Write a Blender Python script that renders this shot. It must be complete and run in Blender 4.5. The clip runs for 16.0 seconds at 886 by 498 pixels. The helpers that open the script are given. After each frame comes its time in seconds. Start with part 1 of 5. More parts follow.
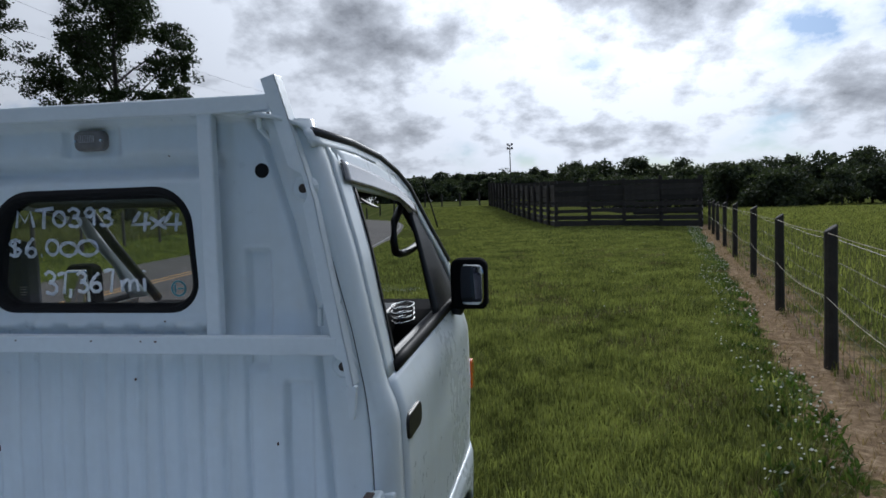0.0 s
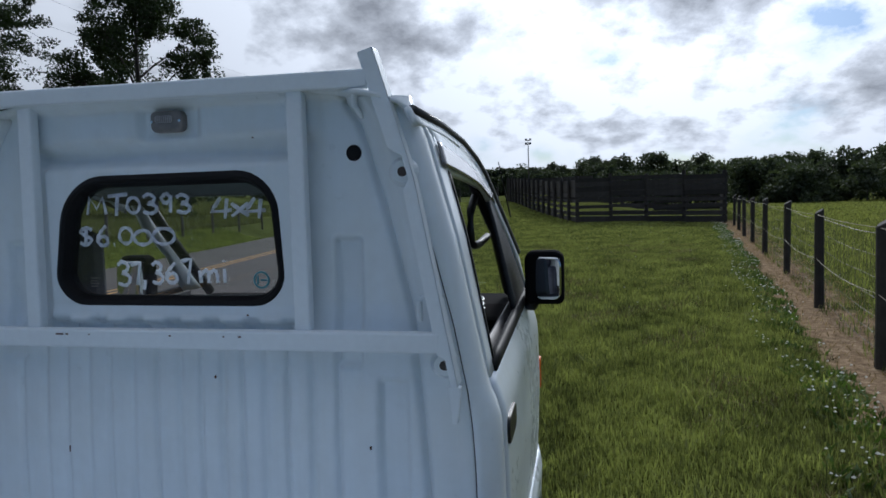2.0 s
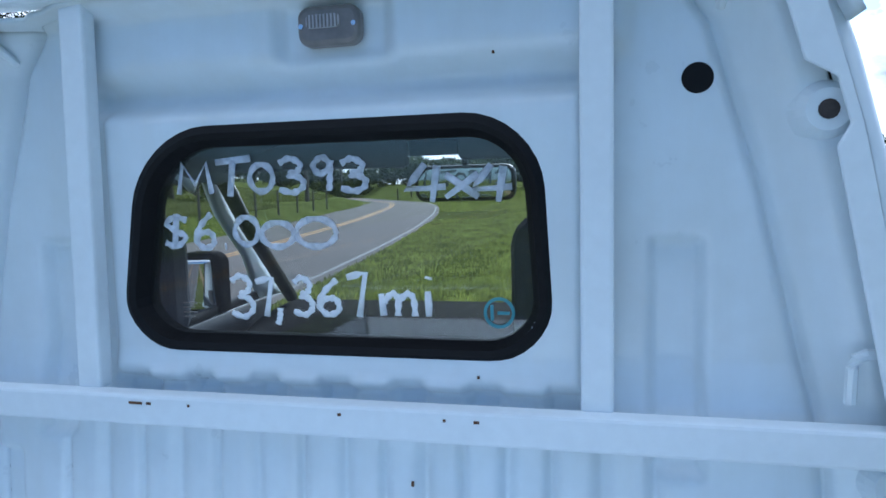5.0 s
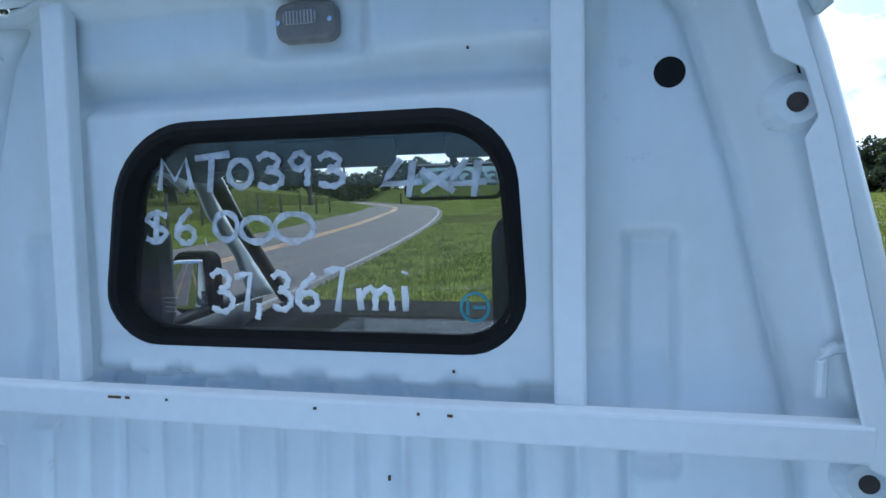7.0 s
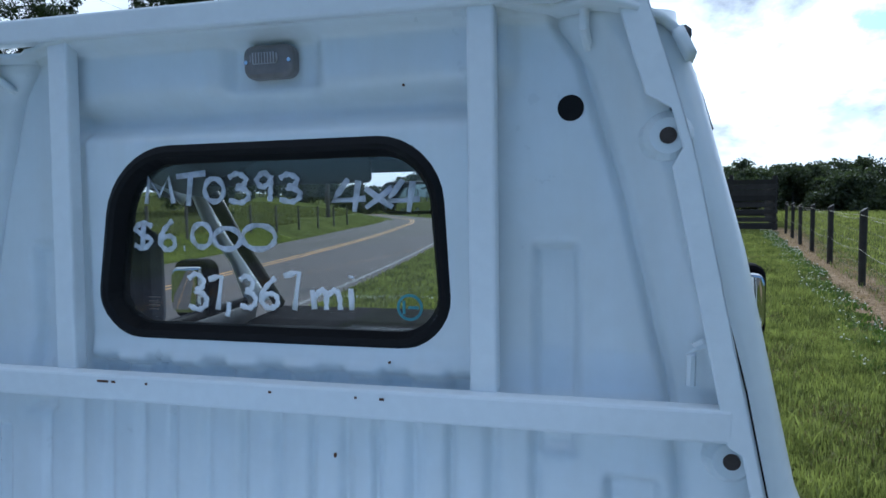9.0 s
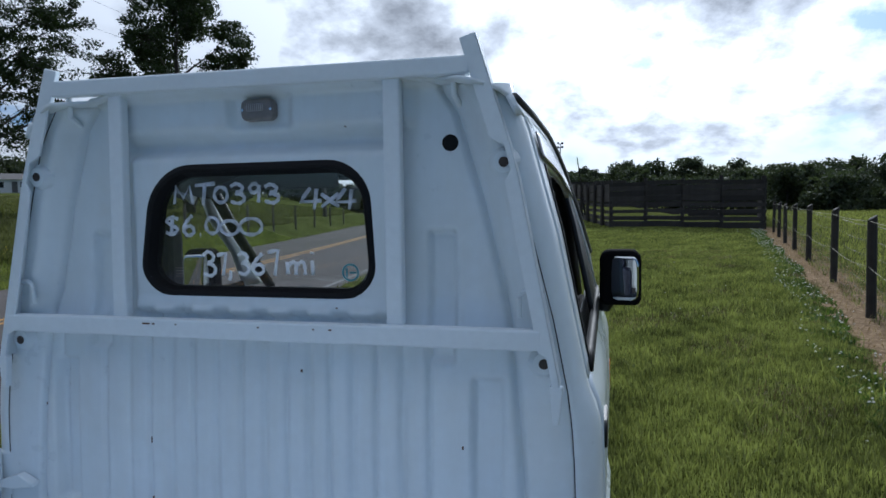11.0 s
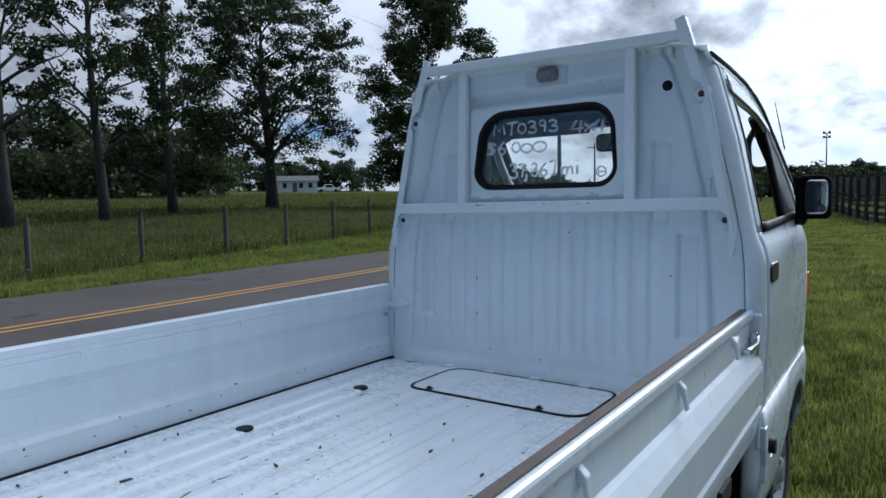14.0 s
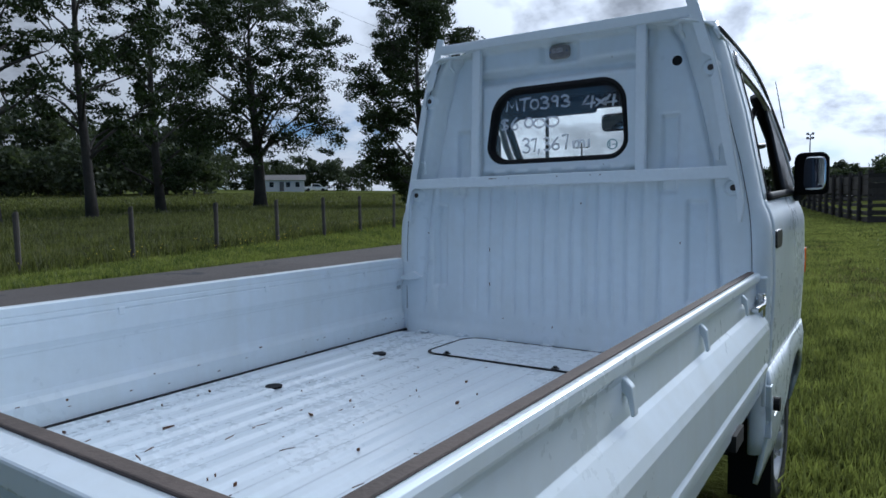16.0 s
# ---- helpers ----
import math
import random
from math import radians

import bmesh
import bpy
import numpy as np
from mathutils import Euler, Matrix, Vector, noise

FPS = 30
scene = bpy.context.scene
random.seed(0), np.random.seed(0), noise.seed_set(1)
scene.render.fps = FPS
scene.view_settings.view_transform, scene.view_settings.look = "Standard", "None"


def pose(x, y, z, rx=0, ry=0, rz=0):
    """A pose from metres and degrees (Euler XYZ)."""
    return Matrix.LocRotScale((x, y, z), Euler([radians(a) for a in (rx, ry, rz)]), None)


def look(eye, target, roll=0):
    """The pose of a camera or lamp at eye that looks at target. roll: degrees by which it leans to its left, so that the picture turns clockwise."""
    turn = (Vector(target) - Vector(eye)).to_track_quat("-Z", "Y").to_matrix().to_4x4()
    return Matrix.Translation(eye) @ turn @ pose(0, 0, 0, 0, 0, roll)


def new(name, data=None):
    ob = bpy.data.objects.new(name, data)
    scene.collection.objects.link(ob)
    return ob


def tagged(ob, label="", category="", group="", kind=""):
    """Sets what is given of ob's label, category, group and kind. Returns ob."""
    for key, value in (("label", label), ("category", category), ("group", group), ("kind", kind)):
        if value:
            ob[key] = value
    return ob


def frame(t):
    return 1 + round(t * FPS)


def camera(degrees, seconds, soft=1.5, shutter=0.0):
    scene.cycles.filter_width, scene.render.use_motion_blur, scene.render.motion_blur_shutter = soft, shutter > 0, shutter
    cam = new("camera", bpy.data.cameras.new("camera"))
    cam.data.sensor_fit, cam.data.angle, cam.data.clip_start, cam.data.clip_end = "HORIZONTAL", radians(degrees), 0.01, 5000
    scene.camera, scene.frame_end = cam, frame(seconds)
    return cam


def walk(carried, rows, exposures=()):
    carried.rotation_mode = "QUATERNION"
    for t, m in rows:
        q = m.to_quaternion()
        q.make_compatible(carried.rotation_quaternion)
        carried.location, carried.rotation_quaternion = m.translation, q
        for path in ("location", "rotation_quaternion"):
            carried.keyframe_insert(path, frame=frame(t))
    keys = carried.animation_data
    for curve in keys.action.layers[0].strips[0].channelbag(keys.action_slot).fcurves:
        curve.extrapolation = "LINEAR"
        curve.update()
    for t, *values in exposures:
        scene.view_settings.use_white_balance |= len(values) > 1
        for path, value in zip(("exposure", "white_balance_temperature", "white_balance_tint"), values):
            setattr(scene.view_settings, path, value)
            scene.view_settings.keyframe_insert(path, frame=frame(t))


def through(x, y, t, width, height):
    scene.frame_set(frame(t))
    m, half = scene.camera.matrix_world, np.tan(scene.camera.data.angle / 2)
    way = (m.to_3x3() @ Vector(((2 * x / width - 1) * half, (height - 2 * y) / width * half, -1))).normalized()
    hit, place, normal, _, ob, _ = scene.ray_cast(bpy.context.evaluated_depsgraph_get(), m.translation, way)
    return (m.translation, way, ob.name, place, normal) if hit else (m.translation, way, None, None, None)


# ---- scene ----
cam = camera(68.43, 16.0, soft=1.6)
# seconds, eye in metres, then yaw, pitch and roll in degrees
ROWS = [
    (0.0, 1.049, -1.309, 1.543, 10.88, -4.20, 1.85),
    (0.5, 1.056, -1.328, 1.566, 11.54, -4.13, 1.86),
    (1.0, 1.035, -1.360, 1.568, 12.01, -4.15, 1.84),
    (1.5, 0.985, -1.381, 1.553, 12.22, -4.21, 1.69),
    (2.0, 0.854, -1.237, 1.528, 12.33, -4.55, 1.75),
    (2.5, 0.674, -1.052, 1.500, 12.51, -4.41, 2.11),
    (3.0, 0.584, -1.039, 1.485, 12.58, -4.51, 1.67),
    (3.5, 0.501, -0.911, 1.517, 13.18, -5.27, 1.49),
    (4.0, 0.402, -0.775, 1.519, 13.20, -5.23, 1.46),
    (6.3, 0.288, -0.733, 1.506, 13.65, -6.46, 1.82),
    (6.5, 0.305, -0.733, 1.497, 13.79, -5.38, 1.63),
    (7.0, 0.340, -0.738, 1.507, 13.54, -5.40, 1.56),
    (7.5, 0.390, -0.762, 1.516, 13.64, -5.71, 1.58),
    (8.0, 0.431, -0.789, 1.534, 13.54, -6.01, 1.66),
    (8.5, 0.449, -0.806, 1.520, 13.93, -4.87, 1.34),
    (8.7, 0.458, -0.813, 1.510, 14.97, -4.24, 1.05),
    (10.8, 0.643, -1.158, 1.508, 15.24, -4.14, 0.94),
    (11.0, 0.717, -1.226, 1.510, 14.87, -4.24, 1.02),
    (11.5, 0.847, -1.364, 1.420, 14.55, -4.27, 0.90),
    (12.0, 0.931, -1.561, 1.418, 17.12, -4.22, 1.00),
    (12.5, 0.948, -1.879, 1.399, 21.34, -4.02, 1.00),
    (13.0, 0.984, -2.007, 1.405, 27.21, -3.99, 1.00),
    (13.5, 0.999, -2.060, 1.309, 31.25, -3.97, 0.95),
    (14.0, 1.006, -2.059, 1.272, 35.15, -3.96, 1.03),
    (14.5, 0.984, -2.174, 1.262, 35.82, -3.87, 0.91),
    (15.0, 0.980, -2.226, 1.302, 34.79, -3.89, 0.95),
    (15.5, 1.021, -2.248, 1.291, 34.09, -3.87, 0.98),
    (16.0, 0.967, -2.183, 1.176, 34.01, -3.97, 0.88),
]
walk(cam, [(t, pose(x, y, z, 90 + pitch, 0, yaw) @ pose(0, 0, 0, 0, 0, -roll)) for t, x, y, z, yaw, pitch, roll in ROWS],
     exposures=[(0.0, -0.78, 5700, 10), (2.0, -0.72, 5600, 10), (2.5, -0.56, 5350, 9), (3.0, -0.24, 5080, 6), (4.0, 0.24, 5000, 6), (6.5, 0.52, 5000, 6), (7.0, 0.32, 5000, 6), (8.0, 0.12, 5000, 6), (8.5, 0.04, 5000, 6), (11.0, -0.46, 5400, 9), (12.0, -0.66, 5400, 9), (13.0, -0.54, 5400, 9), (14.5, -0.48, 5350, 9), (16.0, -0.52, 5350, 9)])

# ---- light ----
SUN_AZ, SUN_EL = -7.0, 30.0   # degrees left of straight ahead, degrees above the horizon
sun_dir = Vector((-math.sin(radians(SUN_AZ)) * math.cos(radians(SUN_EL)), math.cos(radians(SUN_AZ)) * math.cos(radians(SUN_EL)), math.sin(radians(SUN_EL))))
sun = new("sun", bpy.data.lights.new("sun", "SUN"))
sun.data.energy, sun.data.angle, sun.data.color = 3.2, radians(11), (1.0, 0.94, 0.84)
sun.matrix_world = look(sun_dir * 50, (0, 0, 0))


class Nodes:
    """A short way to write node trees."""
    def __init__(self, tree, keep=False):
        self.tree = tree
        if not keep:
            tree.nodes.clear()

    def add(self, kind, **values):
        node = self.tree.nodes.new(kind)
        for key, value in values.items():
            if key.startswith("i_"):
                key = key[2:].replace("_", " ")
                node.inputs[int(key) if key.isdigit() else key].default_value = value
            elif key == "operation":
                node.operation = value
            elif key == "blend_type":
                node.blend_type = value
            elif key == "data_type":
                node.data_type = value
        return node

    def link(self, a, b):
        self.tree.links.new(a, b)
        return b.node

    def math(self, op, a, b=None, clamp=False):
        node = self.tree.nodes.new("ShaderNodeMath")
        node.operation, node.use_clamp = op, clamp
        for slot, value in zip(node.inputs, (a, b)):
            if value is None:
                continue
            if isinstance(value, (int, float)):
                slot.default_value = value
            else:
                self.tree.links.new(value, slot)
        return node.outputs[0]

    def ramp(self, fac, stops):
        node = self.tree.nodes.new("ShaderNodeValToRGB")
        el = node.color_ramp.elements
        while len(el) < len(stops):
            el.new(0.5)
        for e, (p, c) in zip(el, stops):
            e.position = p
            e.color = (*c, 1) if len(c) == 3 else c
        self.tree.links.new(fac, node.inputs[0])
        return node.outputs[0]

    def mix(self, fac, a, b, blend="MIX"):
        node = self.tree.nodes.new("ShaderNodeMix")
        node.data_type, node.blend_type = "RGBA", blend
        for slot, value in ((node.inputs[0], fac), (node.inputs[6], a), (node.inputs[7], b)):
            if isinstance(value, (int, float)):
                slot.default_value = value
            elif isinstance(value, tuple):
                slot.default_value = (*value, 1)
            else:
                self.tree.links.new(value, slot)
        return node.outputs[2]

    def noise(self, vec, scale, detail=4, rough=0.55):
        node = self.tree.nodes.new("ShaderNodeTexNoise")
        node.inputs["Scale"].default_value, node.inputs["Detail"].default_value, node.inputs["Roughness"].default_value = scale, detail, rough
        if vec is not None:
            self.tree.links.new(vec, node.inputs["Vector"])
        return node.outputs["Fac"]

    def scaled(self, vec, s, loc=(0, 0, 0)):
        node = self.tree.nodes.new("ShaderNodeMapping")
        node.inputs["Scale"].default_value, node.inputs["Location"].default_value = s, loc
        self.tree.links.new(vec, node.inputs["Vector"])
        return node.outputs[0]


world = bpy.data.worlds.new("sky")
scene.world = world
world.use_nodes = True
W = Nodes(world.node_tree)
sky = W.add("ShaderNodeTexSky")
sky.sky_type, sky.sun_disc, sky.sun_elevation, sky.sun_rotation = "NISHITA", False, radians(SUN_EL), radians(-SUN_AZ)
sky.air_density, sky.dust_density = 1.0, 1.2
coord = W.add("ShaderNodeTexCoord").outputs["Generated"]
sep = W.add("ShaderNodeSeparateXYZ")
W.link(coord, sep.inputs[0])
# broken cumulus on a level deck, which closes up towards the horizon
reach = W.math("ADD", W.math("MAXIMUM", sep.outputs[2], 0.0), 0.42)
plan = W.add("ShaderNodeCombineXYZ")
W.link(W.math("DIVIDE", sep.outputs[0], reach), plan.inputs[0])
W.link(W.math("DIVIDE", sep.outputs[1], reach), plan.inputs[1])
drift = W.scaled(plan.outputs[0], (1.9, 1.7, 1.0), (1.3, 0.4, 2.2))
big = W.noise(drift, 1.25, 3, 0.5)
fine = W.noise(drift, 3.6, 9, 0.6)
deck = W.math("ADD", W.math("MULTIPLY", big, 0.66), W.math("MULTIPLY", fine, 0.34))
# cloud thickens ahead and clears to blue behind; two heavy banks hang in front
ahead = W.math("MULTIPLY", W.math("SUBTRACT", W.math("MULTIPLY", sep.outputs[1], 0.8), W.math("MULTIPLY", sep.outputs[0], 0.6)), 0.11)
over = W.math("MULTIPLY", W.math("MAXIMUM", sep.outputs[2], 0.0), 0.20)
deck = W.math("ADD", W.math("ADD", deck, ahead), over)
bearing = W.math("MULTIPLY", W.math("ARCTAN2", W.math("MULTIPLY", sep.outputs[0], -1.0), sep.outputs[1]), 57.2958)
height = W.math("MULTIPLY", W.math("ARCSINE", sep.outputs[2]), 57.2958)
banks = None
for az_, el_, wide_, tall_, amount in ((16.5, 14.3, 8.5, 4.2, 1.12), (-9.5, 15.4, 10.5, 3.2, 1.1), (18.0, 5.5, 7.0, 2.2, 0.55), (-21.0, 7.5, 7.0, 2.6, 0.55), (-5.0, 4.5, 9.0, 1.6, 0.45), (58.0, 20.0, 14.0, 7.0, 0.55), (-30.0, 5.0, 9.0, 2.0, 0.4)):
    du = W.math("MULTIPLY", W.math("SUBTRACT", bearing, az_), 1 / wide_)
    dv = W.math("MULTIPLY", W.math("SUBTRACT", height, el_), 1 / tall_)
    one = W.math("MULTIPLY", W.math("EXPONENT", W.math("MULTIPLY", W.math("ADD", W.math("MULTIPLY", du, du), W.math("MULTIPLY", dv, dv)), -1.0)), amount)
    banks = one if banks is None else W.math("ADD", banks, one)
billow = W.noise(drift, 5.0, 9, 0.6)
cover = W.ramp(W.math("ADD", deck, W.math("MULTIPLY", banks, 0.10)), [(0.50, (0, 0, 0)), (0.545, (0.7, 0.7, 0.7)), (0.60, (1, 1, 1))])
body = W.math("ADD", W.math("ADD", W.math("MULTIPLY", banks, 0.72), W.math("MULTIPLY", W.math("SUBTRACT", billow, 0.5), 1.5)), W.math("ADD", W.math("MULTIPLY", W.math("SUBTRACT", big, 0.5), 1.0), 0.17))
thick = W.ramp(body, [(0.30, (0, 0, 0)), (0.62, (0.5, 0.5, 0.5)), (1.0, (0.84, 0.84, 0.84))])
toward = W.add("ShaderNodeVectorMath", operation="DOT_PRODUCT")
W.link(coord, toward.inputs[0])
toward.inputs[1].default_value = sun_dir
glow = W.math("POWER", W.math("MAXIMUM", toward.outputs["Value"], 0.0), 14.0)
wide = W.math("POWER", W.math("MAXIMUM", W.math("ADD", W.math("MULTIPLY", toward.outputs["Value"], 0.7), 0.3), 0.0), 1.6)
shine = W.math("ADD", W.math("ADD", W.math("MULTIPLY", glow, 14.0), W.math("MULTIPLY", wide, 15.0)), W.math("ADD", W.math("MULTIPLY", W.math("MAXIMUM", sep.outputs[2], 0.0), 8.0), 1.0))
thin_cloud = W.mix(1.0, (0.985, 0.985, 0.99), shine, "MULTIPLY")
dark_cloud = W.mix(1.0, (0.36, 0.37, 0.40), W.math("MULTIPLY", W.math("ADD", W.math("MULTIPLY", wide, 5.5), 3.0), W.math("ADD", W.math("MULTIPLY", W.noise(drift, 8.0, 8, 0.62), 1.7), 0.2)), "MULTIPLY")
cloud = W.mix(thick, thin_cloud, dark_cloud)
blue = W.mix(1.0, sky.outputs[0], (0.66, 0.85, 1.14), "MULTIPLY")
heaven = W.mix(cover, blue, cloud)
back = W.add("ShaderNodeBackground", i_Strength=0.088)
W.link(heaven, back.inputs["Color"])
W.link(back.outputs[0], W.add("ShaderNodeOutputWorld").inputs[0])


# ---- materials ----
def material(name, color, rough=0.5, metal=0.0, vary=0.12, scale=3.0, fine=60.0, bump=0.0, bump_scale=80.0, spots=None, coat=0.0, per_object=0.0, islands=0.0, trans=0.0, spec=0.5, streak=0.0):
    """A surface with variation at two scales; spots: (colour, scale, threshold) of stains or chips with a shape of their own."""
    m = bpy.data.materials.new(name)
    m.use_nodes = True
    n = Nodes(m.node_tree)
    pos = n.add("ShaderNodeTexCoord").outputs["Object"]
    bs = n.add("ShaderNodeBsdfPrincipled", i_Metallic=metal)
    bs.inputs["Coat Weight"].default_value = coat
    bs.inputs["Coat Roughness"].default_value = 0.12
    bs.inputs["Transmission Weight"].default_value = trans
    bs.inputs["Specular IOR Level"].default_value = spec
    big, small = n.noise(pos, scale, 5), n.noise(pos, fine, 3)
    f = n.math("ADD", n.math("MULTIPLY", big, 0.65), n.math("MULTIPLY", small, 0.35))
    lo = tuple(c * (1 - vary) for c in color)
    hi = tuple(min(1.0, c * (1 + vary)) for c in color)
    col = n.ramp(f, [(0.32, lo), (0.68, hi)])
    if per_object:
        rnd = n.add("ShaderNodeObjectInfo").outputs["Random"]
        col = n.mix(1.0, col, n.ramp(rnd, [(0, (1 - per_object,) * 3), (1, (1 + per_object,) * 3)]), "MULTIPLY")
    if islands:
        rnd = n.add("ShaderNodeNewGeometry").outputs["Random Per Island"]
        col = n.mix(1.0, col, n.ramp(rnd, [(0, (1 - islands, 1 - islands, 1 - islands)), (1, (1 + islands, 1 + islands * 0.8, 1 + islands * 0.3))]), "MULTIPLY")
    if streak:
        # faint grime in soft drifts and runs
        soft = n.math("ADD", n.math("MULTIPLY", n.noise(n.scaled(pos, (14, 14, 1.6)), 1.0, 5, 0.6), 0.5), n.math("MULTIPLY", n.noise(pos, 4.0, 6, 0.7), 0.5))
        col = n.mix(n.ramp(soft, [(0.42, (0, 0, 0)), (0.72, (streak * 6,) * 3)]), col, tuple(c * k for c, k in zip(color, (0.86, 0.83, 0.76))))
    for tint, sc, th in (spots or []):
        mask = n.ramp(n.noise(pos, sc, 6, 0.65), [(th, (0, 0, 0)), (th + 0.03, (1, 1, 1))])
        col = n.mix(mask, col, tint)
    n.link(col, bs.inputs["Base Color"])
    n.link(n.math("ADD", n.math("MULTIPLY", n.math("SUBTRACT", f, 0.5), 0.25), rough, True), bs.inputs["Roughness"])
    if bump:
        b = n.add("ShaderNodeBump", i_Strength=1.0, i_Distance=bump)
        n.link(n.noise(pos, bump_scale, 4), b.inputs["Height"])
        n.link(b.outputs[0], bs.inputs["Normal"])
    n.link(bs.outputs[0], n.add("ShaderNodeOutputMaterial").inputs[0])
    return m


def leaf_material(name, lo, hi, through=0.35):
    """Leaves and blades: varied from clump to clump, with some light coming through."""
    m = bpy.data.materials.new(name)
    m.use_nodes = True
    n = Nodes(m.node_tree)
    rnd = n.add("ShaderNodeNewGeometry").outputs["Random Per Island"]
    pos = n.add("ShaderNodeTexCoord").outputs["Object"]
    patch = n.math("ADD", n.math("MULTIPLY", n.math("SUBTRACT", n.noise(pos, 1.1, 5, 0.65), 0.5), 1.5), n.math("MULTIPLY", n.math("SUBTRACT", n.noise(pos, 5.5, 3, 0.6), 0.5), 1.2))
    col = n.ramp(n.math("ADD", n.math("ADD", n.math("MULTIPLY", rnd, 0.5), patch), 0.25), [(0.1, lo), (0.9, hi)])
    bs = n.add("ShaderNodeBsdfPrincipled", i_Roughness=0.6)
    bs.inputs["Specular IOR Level"].default_value = 0.25
    n.link(col, bs.inputs["Base Color"])
    tr = n.add("ShaderNodeBsdfTranslucent")
    n.link(n.mix(1.0, col, (1.1, 1.2, 0.7), "MULTIPLY"), tr.inputs["Color"])
    mx = n.add("ShaderNodeMixShader")
    mx.inputs[0].default_value = through
    n.link(bs.outputs[0], mx.inputs[1])
    n.link(tr.outputs[0], mx.inputs[2])
    n.link(mx.outputs[0], n.add("ShaderNodeOutputMaterial").inputs[0])
    return m


def glass_material(name, tint, rough=0.02, veil_amount=0.0):
    """Thin clear glass: mostly see-through, with its own sheen and an uneven pale veil."""
    m = bpy.data.materials.new(name)
    m.use_nodes = True
    n = Nodes(m.node_tree)
    lw = n.add("ShaderNodeLayerWeight", i_Blend=0.5)
    sheen = n.math("ADD", n.math("MULTIPLY", n.math("POWER", lw.outputs["Facing"], 5.0), 0.7), 0.045)
    tr = n.add("ShaderNodeBsdfTransparent")
    tr.inputs[0].default_value = (*tint, 1)
    gl = n.add("ShaderNodeBsdfGlossy", i_Roughness=rough)
    mx = n.add("ShaderNodeMixShader")
    n.link(sheen, mx.inputs[0])
    n.link(tr.outputs[0], mx.inputs[1])
    n.link(gl.outputs[0], mx.inputs[2])
    film = n.add("ShaderNodeBsdfDiffuse")
    film.inputs[0].default_value = (0.75, 0.76, 0.77, 1)
    veil = n.add("ShaderNodeMixShader")
    pos = n.add("ShaderNodeTexCoord").outputs["Object"]
    n.link(n.math("MULTIPLY", n.math("ADD", n.noise(pos, 7.0, 5, 0.6), 0.3), veil_amount), veil.inputs[0])
    n.link(mx.outputs[0], veil.inputs[1])
    n.link(film.outputs[0], veil.inputs[2])
    n.link(veil.outputs[0], n.add("ShaderNodeOutputMaterial").inputs[0])
    return m


RUST = (0.10, 0.045, 0.02)
white = material("white_paint", (0.725, 0.79, 0.835), 0.3, vary=0.045, scale=2.2, fine=35, bump=0.0006, bump_scale=14, coat=0.35,
                 streak=0.10)
bed_white = material("worn_white_bed_paint", (0.745, 0.80, 0.84), 0.28, vary=0.07, scale=2.5, fine=50, bump=0.0005, bump_scale=9, coat=0.6,
                     streak=0.03, spots=[(RUST, 30.0, 0.76)])
rack_white = material("white_rack_paint", (0.75, 0.805, 0.84), 0.4, vary=0.05, scale=4, fine=70, bump=0.0005, bump_scale=60, spots=[(RUST, 30.0, 0.745)])
black_rubber = material("black_rubber", (0.007, 0.007, 0.008), 0.6, vary=0.3, fine=150, bump=0.0004, spec=0.2)
black_plastic = material("black_plastic", (0.012, 0.012, 0.014), 0.42, spec=0.35, vary=0.2, bump=0.0003, bump_scale=400)
grey_plastic = material("grey_plastic", (0.035, 0.036, 0.04), 0.5, vary=0.15, bump=0.0003, bump_scale=300)
brown_strip = material("brown_rubber_strip", (0.085, 0.065, 0.055), 0.8, vary=0.35, scale=9, fine=120, bump=0.001, bump_scale=150, spots=[((0.2, 0.18, 0.17), 14, 0.66)])
chassis_black = material("chassis_black", (0.015, 0.014, 0.013), 0.75, vary=0.4, bump=0.001)
tyre_rubber = material("tyre_rubber", (0.02, 0.02, 0.02), 0.8, vary=0.3, bump=0.0006)
steel_wheel = material("silver_steel_wheel", (0.45, 0.46, 0.47), 0.4, metal=0.5, vary=0.2, fine=90)
chrome = material("dull_chrome", (0.6, 0.6, 0.6), 0.22, metal=1.0, vary=0.1)
mirror_face = material("mirror_face", (0.62, 0.64, 0.66), 0.02, metal=1.0, vary=0.0)
seat_cloth = material("dark_blue_seat_vinyl", (0.022, 0.028, 0.05), 0.6, vary=0.25, bump=0.0005)
marker_white = material("white_paint_marker", (0.82, 0.83, 0.85), 0.7, vary=0.12, scale=40, fine=160)


def thin_marker():
    """Paint marker laid on thinly: the glass shows through in places."""
    m = material("thin_paint_marker", (0.72, 0.76, 0.84), 0.7, vary=0.12, scale=40, fine=160)
    n = Nodes(m.node_tree, keep=True)
    bs, out = n.tree.nodes["Principled BSDF"], n.tree.nodes["Material Output"]
    pos = n.add("ShaderNodeTexCoord").outputs["Object"]
    mx = n.add("ShaderNodeMixShader")
    n.link(n.ramp(n.noise(pos, 38, 4, 0.6), [(0.35, (0.38, 0.38, 0.38)), (0.65, (0.78, 0.78, 0.78))]), mx.inputs[0])
    n.link(n.add("ShaderNodeBsdfTransparent").outputs[0], mx.inputs[1])
    n.link(bs.outputs[0], mx.inputs[2])
    n.link(mx.outputs[0], out.inputs[0])
    return m


